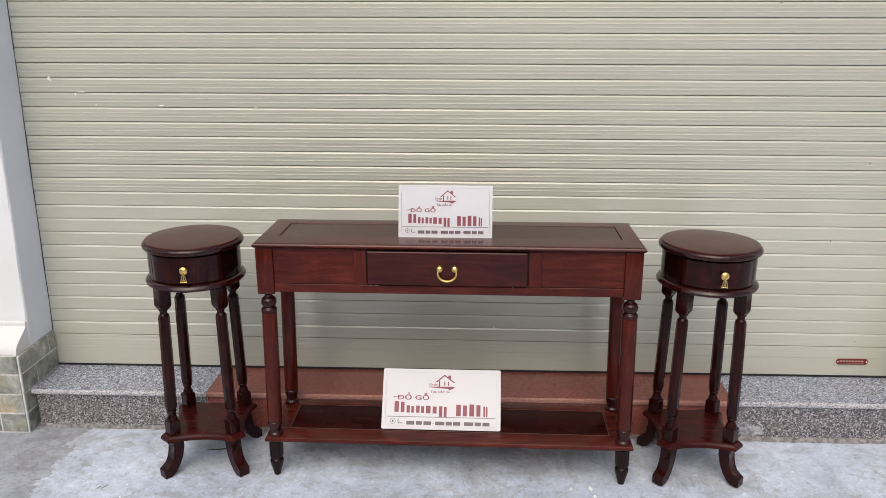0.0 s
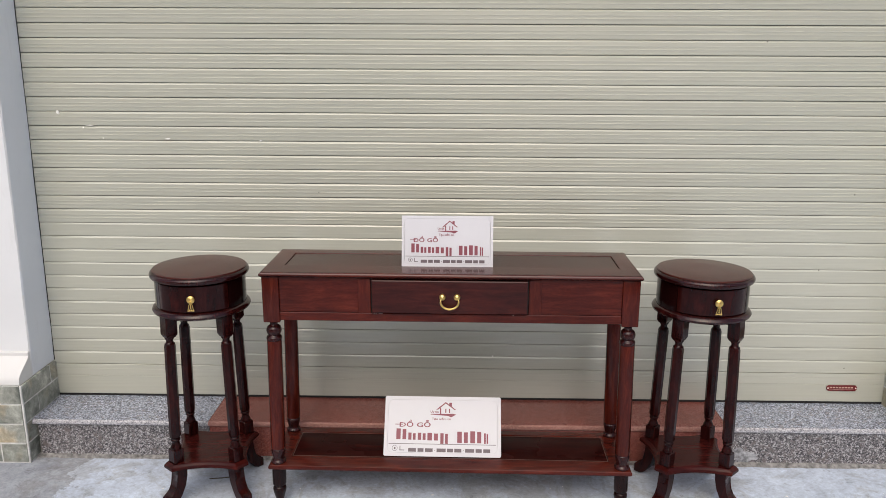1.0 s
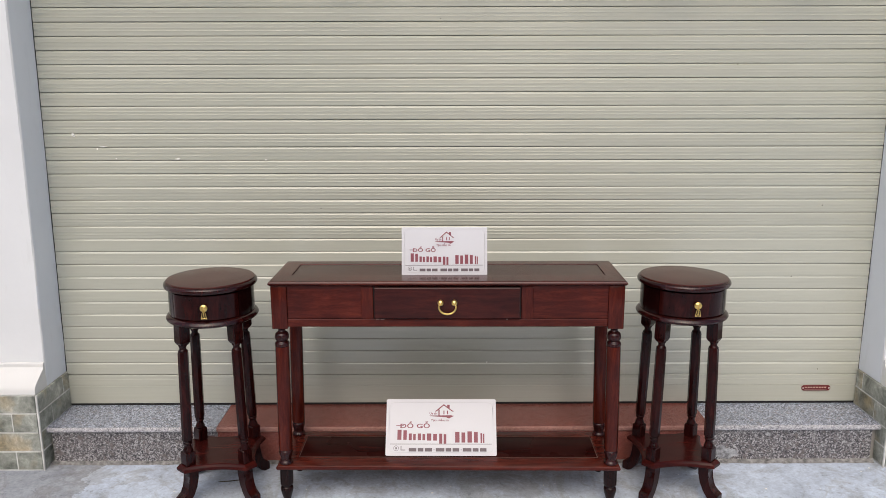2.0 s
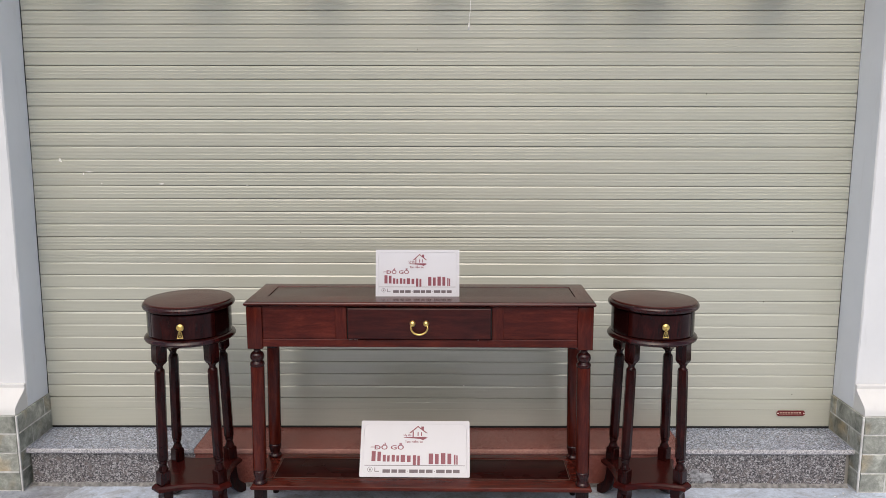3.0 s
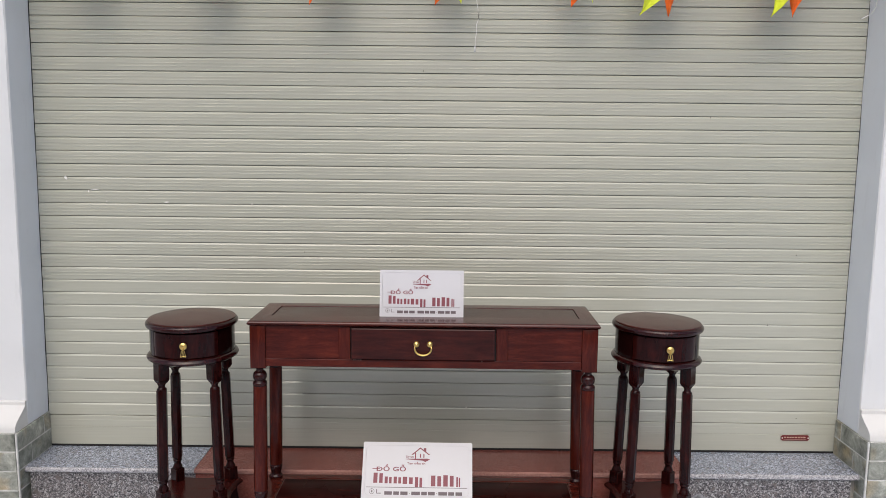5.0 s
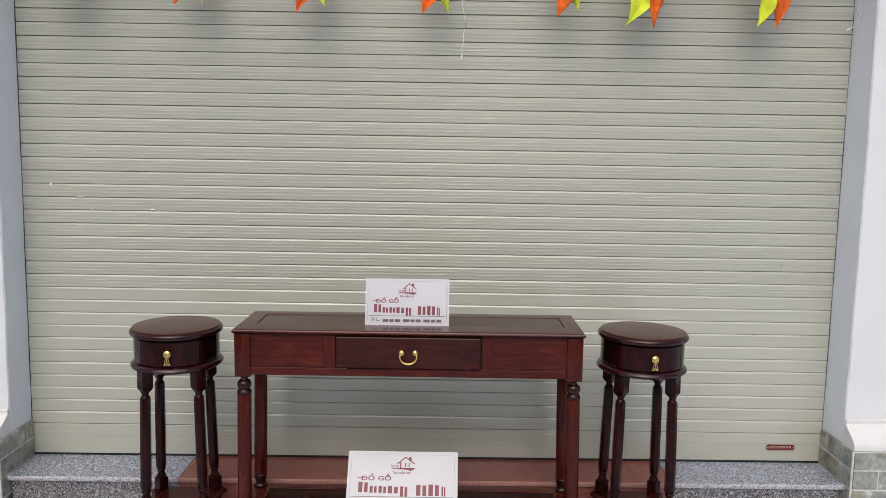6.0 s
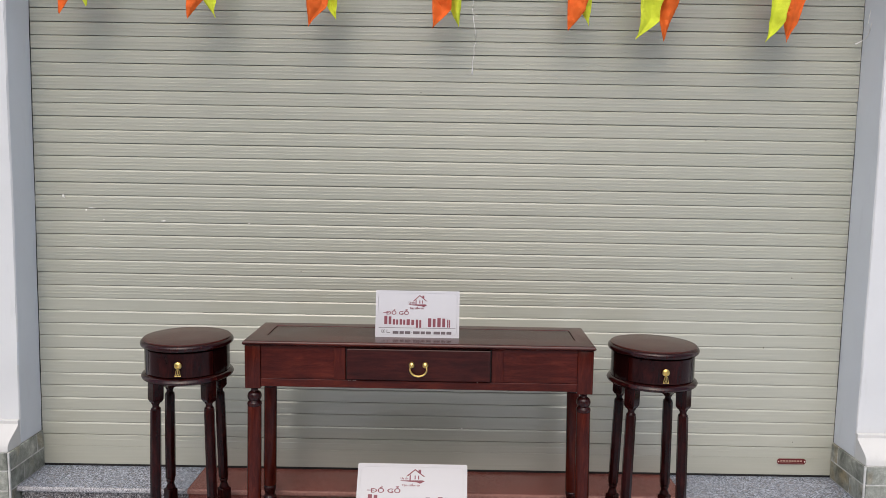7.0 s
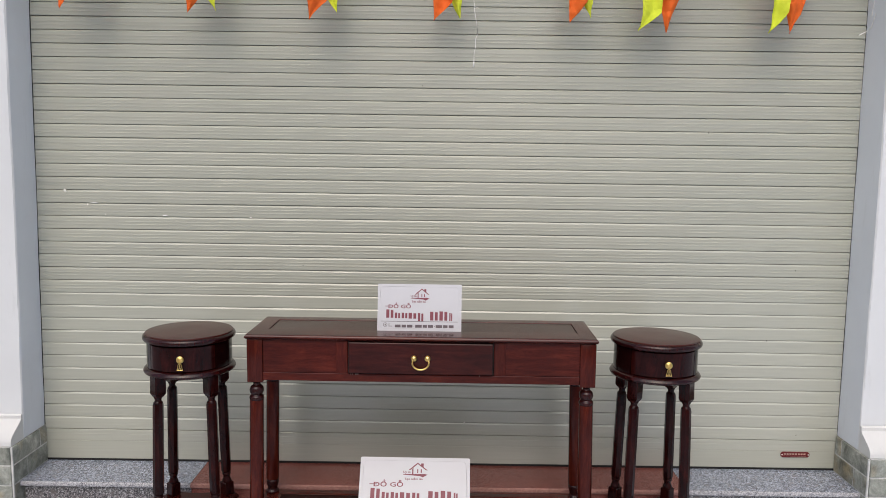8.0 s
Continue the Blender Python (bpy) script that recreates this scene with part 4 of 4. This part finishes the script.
def shop_sign(m, w, h, thick, corner):
    s = thing("shop_sign", m, "white printed shop sign with maroon lettering and a house mark", "sign", "shop signs")
    rim = []
    for cx, cz, a0 in ((w / 2 - corner, h - corner, 0), (-w / 2 + corner, h - corner, 90), (-w / 2 + corner, corner, 180), (w / 2 - corner, corner, 270)):
        rim += [(cx + corner * math.cos(radians(a0 + 18 * i)), cz + corner * math.sin(radians(a0 + 18 * i))) for i in range(6)]
    board = part("board", prism(rim, thick, Matrix(((1, 0, 0, 0), (0, 0, 1, thick / 2), (0, 1, 0, 0), (0, 0, 0, 1)))), sign_face, s, smooth=False)
    board.data.materials.append(sign_edge)
    for f in board.data.polygons:
        if abs(f.normal.y) < 0.5:
            f.material_index = 1
    q = w / 630.0   # the print scales with the board
    qv = h / 322.0
    X = lambda u: -w / 2 + (u - 48) * q
    Z = lambda v: h - (v - 33) * qv
    yb = -0.0004

    def bar(u0, v1, u1, v2, mat=ink, nm="bar"):
        part(nm, box((X(u0), yb - 0.0002, Z(v2)), (X(u1), yb + 0.0008, Z(v1))), mat, s)

    def poly(pts, mat=ink, nm="mark"):
        mm = Matrix(((1, 0, 0, 0), (0, 0, 1, yb + 0.0002), (0, 1, 0, 0), (0, 0, 0, 1)))
        part(nm, prism([(X(u), Z(v)) for u, v in pts], 0.0012, mm), mat, s, smooth=False)
    # house mark
    poly([(326, 105), (378, 62), (436, 105), (426, 105), (378, 70), (338, 104)])
    poly([(397, 66), (412, 66), (412, 88), (397, 78)])
    poly([(347, 98), (354, 93), (354, 128), (347, 128)])
    poly([(296, 128), (420, 126), (436, 130), (408, 145), (392, 138), (296, 131)])
    bar(376, 99, 382, 121)
    bar(396, 99, 402, 121)
    text_part("Uy tín", 0.011, X(296), Z(122), 44 * q, s, ink)
    text_part("Tạo niềm tin", 0.010, X(304), Z(160), 104 * q, s, ink)
    # trade words
    bar(106, 184, 149, 188)
    text_part("DỒ GỖ", 34 * qv, X(130), Z(199), 168 * q, s, ink, "maroon trade words")
    # the shop's name as plain blocks
    for u0, v1, u1, v2 in ((114, 209, 172, 266), (179, 230, 222, 268), (230, 230, 276, 268), (282, 230, 344, 270), (352, 231, 396, 287), (443, 221, 505, 281), (513, 218, 577, 281), (587, 228, 611, 283)):
        d = u1 - u0
        bar(u0, v1, u0 + 0.40 * d, v2)
        bar(u0 + 0.58 * d, v1 + 3, u0 + 0.92 * d, v2)
    bar(74, 288, 650, 291, ink_grey, "rule")
    # numbers as plain bars
    for u0, u1 in ((180, 223), (231, 263), (271, 312), (333, 382), (389, 421), (428, 466), (486, 535), (542, 575), (583, 620)):
        bar(u0, 312, u1, 331, ink_grey)
    for u in (320, 474):
        bar(u, 320, u + 6, 323, ink_grey)
    ring = [(X(108) + 14 * q * math.cos(6.283 * i / 20), yb, Z(313) + 14 * q * math.sin(6.283 * i / 20)) for i in range(20)]
    part("mark", tube(ring, 0.0007, 6, closed=True), ink_grey, s)
    bar(104, 308, 112, 319, ink_grey)
    bar(134, 301, 138, 325, ink_grey)
    bar(138, 321, 160, 325, ink_grey)
    # faint printed border with rounded corners
    e = 0.030 * w
    rad = 0.045 * w
    pts = []
    for cx, cz, a0 in ((w / 2 - e - rad, h - e - rad, 0), (-w / 2 + e + rad, h - e - rad, 90), (-w / 2 + e + rad, e + rad, 180), (w / 2 - e - rad, e + rad, 270)):
        pts += [(cx + rad * math.cos(radians(a0 + 15 * i)), yb, cz + rad * math.sin(radians(a0 + 15 * i))) for i in range(7)]
    part("border", tube(pts, 0.00045, 4, closed=True), ink_faint, s)
    return s


shop_sign(pose(-0.0632, 2.367, 0.8042, -12, 0, -0.5), 0.2880, 0.1605, 0.006, 0.0016)
shop_sign(pose(-0.0785, 2.360, 0.1462, -33, 0, -0.6), 0.395, 0.200, 0.008, 0.0055)


# ---- bunting over the opening ----
FLAG_Y = 2.62
bunting = thing("bunting", pose(0, 0, 0), "festive bunting of orange and lime satin pennants on a cord", "bunting")
CORD_Z = 2.150


def cord_z(x):
    return CORD_Z - 0.020 * math.cos(x * 1.9)


part("cord", tube([(-1.64, 2.645, 2.185)] + [(x, FLAG_Y, cord_z(x)) for x in [-1.55 + 0.1 * i for i in range(32)]] + [(1.66, 2.618, 2.185)], 0.0018, 6), thread_white, bunting)


def pennant(tx, tz, a, b, mat, dy, seed, curl=0.0, spread=0.22):
    """A pointed flag with its tip at (tx, tz); its edges run out by a and b per metre above the tip."""
    bm = bmesh.new()
    rows, cols = 44, 18
    grid = []
    tz -= 0.008
    top = cord_z(tx) - tz
    for i in range(rows + 1):
        h = top * i / rows
        row = []
        for j in range(cols + 1):
            f = j / cols
            he = min(h, 0.065) + spread * max(0.0, h - 0.065) + 0.004 * math.sin(h * 55 + seed)
            x = tx + he * (a + (b - a) * f) + curl * 0.012 * max(0, 1 - h / 0.03)
            y = FLAG_Y + dy + 0.012 * math.sin(f * 5.0 + seed) * min(1, h / 0.08) + 0.006 * math.sin(h * 40 + seed * 2 + f * 2)
            z = tz + h + 0.003 * math.sin(f * 7 + seed)
            crease = abs(noise.noise((x * 34 + seed, z * 26, 1.0))) + 0.5 * abs(noise.noise((x * 80, z * 70 + seed, 4.0)))
            row.append(bm.verts.new((x, y - 0.011 * crease * min(1, h / 0.03), z)))
        grid.append(row)
    for r0, r1 in zip(grid, grid[1:]):
        for j in range(cols):
            bm.faces.new((r0[j], r0[j + 1], r1[j + 1], r1[j]))
    ob = part("pennant", bm, mat, bunting, "orange pennant" if mat is flag_orange else "lime pennant")
    md = ob.modifiers.new("cloth", "SOLIDIFY")
    md.thickness = 0.0006
    return ob


k = 0
for tx, tz in ((-1.371, 1.923), (-0.908, 1.910), (-0.474, 1.890), (-0.026, 1.890), (0.456, 1.887)):
    pennant(tx, tz, -0.06, 0.95, flag_orange, -0.012, k * 1.7)
    k += 1
for tx, tz in ((-1.284, 1.954), (-0.820, 1.922), (-0.382, 1.918), (0.063, 1.900), (0.532, 1.906)):
    pennant(tx, tz, -0.55, 0.16, flag_green, 0.014, k * 1.7, 0.3)
    k += 1
for tx, tz, out in ((0.706, 1.859, 1.10), (1.170, 1.857, 0.84)):
    pennant(tx, tz, 0.05, out, flag_green, -0.012, k * 1.7, -0.4)
    k += 1
for tx, tz, out in ((0.802, 1.857, 0.42), (1.247, 1.860, 0.52)):
    pennant(tx, tz, -0.22, out, flag_orange, 0.010, k * 1.7, 0.2, 0.8)
    k += 1

# loose lighting thread that hangs from the cord, and a wire end on the pillar
pts = [(0.104, FLAG_Y, cord_z(0.104)), (0.1162, FLAG_Y, 2.054), (0.1173, FLAG_Y, 1.974), (0.1141, FLAG_Y, 1.954), (0.1183, FLAG_Y, 1.912), (0.1257, FLAG_Y, 1.870), (0.1289, FLAG_Y, 1.835), (0.1215, FLAG_Y, 1.817), (0.1225, FLAG_Y, 1.790), (0.1173, FLAG_Y, 1.764), (0.1173, FLAG_Y, 1.740)]
part("hanging_thread", tube(pts, 0.0011, 6), thread_white, bunting, "thin white thread")
part("thread_end", tube([(0.1183, FLAG_Y, 1.933), (0.1257, FLAG_Y - 0.002, 1.928), (0.1331, FLAG_Y - 0.003, 1.925)], 0.0008, 5), thread_white, bunting)
part("thread_tip", tube([(0.1173, FLAG_Y, 1.742), (0.1157, FLAG_Y, 1.720)], [0.0022, 0.0028], 8), thread_white, bunting)

# wire end by the pillar
wire = thing("wire_end", pose(1.6045, 2.751, 1.978), "short white wire end sticking out beside the pillar", "wire")
part("strand", tube([(0.001, 0, 0.012), (-0.001, 0.002, -0.010), (0.0, 0.010, -0.041)], 0.0016, 6), thread_white, wire)
part("strand", tube([(0.001, -0.016, -0.035), (-0.003, -0.012, -0.060), (-0.006, -0.004, -0.085), (-0.016, 0.008, -0.098), (-0.046, 0.004, -0.113)], [0.0012, 0.0012, 0.0014, 0.0018, 0.0026], 6), thread_white, wire)

leaf = bmesh.new()
prism([(-0.040, -0.001), (-0.030, 0.0008), (-0.010, 0.0010), (0.008, 0.0026), (0.026, 0.0052), (0.042, 0.0040), (0.024, 0.0012), (0.006, -0.0014), (-0.012, -0.0022), (-0.030, -0.0022)], 0.0025, Matrix.Translation((-0.862, 2.452, 0.0012)) @ Matrix.Rotation(radians(6), 4, "Z"), 0, leaf)
tagged(part("dry_leaf", leaf, leaf_dry), "thin dry dark leaf lying on the concrete", "leaf")

# chips and litter on the concrete
litter = bmesh.new()
rnd = random.Random(11)
for i in range(46):
    x, y, r = rnd.uniform(-1.3, 1.55), rnd.uniform(1.7, 2.54), rnd.uniform(0.0012, 0.0042)
    bmesh.ops.create_icosphere(litter, subdivisions=1, radius=r, matrix=Matrix.Translation((x, y, 0.0004)) @ Matrix.Rotation(rnd.uniform(0, 6), 4, "Z") @ Matrix.Diagonal((1.5, 0.8, 0.45, 1)))
tagged(part("plaster_crumbs", litter, chip_white), "tiny white plaster crumbs scattered on the concrete", "crumbs", kind="stuff")

# white paint drops and two short scratches on the concrete
rnd = random.Random(21)
for x, y, w, h, turn, mat, nm in ((0.408, 2.262, 0.012, 0.030, 20, chip_white, "paint_drop"), (0.417, 2.222, 0.012, 0.014, 0, chip_white, "paint_drop"), (0.344, 2.256, 0.010, 0.022, -15, chip_white, "paint_drop"),
                                  (1.092, 2.385, 0.009, 0.009, 0, chip_white, "paint_drop"), (-0.780, 2.215, 0.008, 0.007, 0, chip_white, "paint_drop"),
                                  (-1.160, 2.214, 0.0024, 0.024, -32, scratch_grey, "scratch"), (-1.176, 2.210, 0.0022, 0.020, -32, scratch_grey, "scratch")):
    pts = [(w / 2 * math.cos(6.283 * k / 14) * rnd.uniform(0.5, 1.1), h / 2 * math.sin(6.283 * k / 14) * rnd.uniform(0.5, 1.1)) for k in range(14)]
    part(nm, prism(pts, 0.0024, Matrix.Translation((x, y, 0.0004)) @ Matrix.Rotation(radians(turn), 4, "Z")), mat, ground, "dried white paint drop" if mat is chip_white else "short grey scratch", smooth=False)
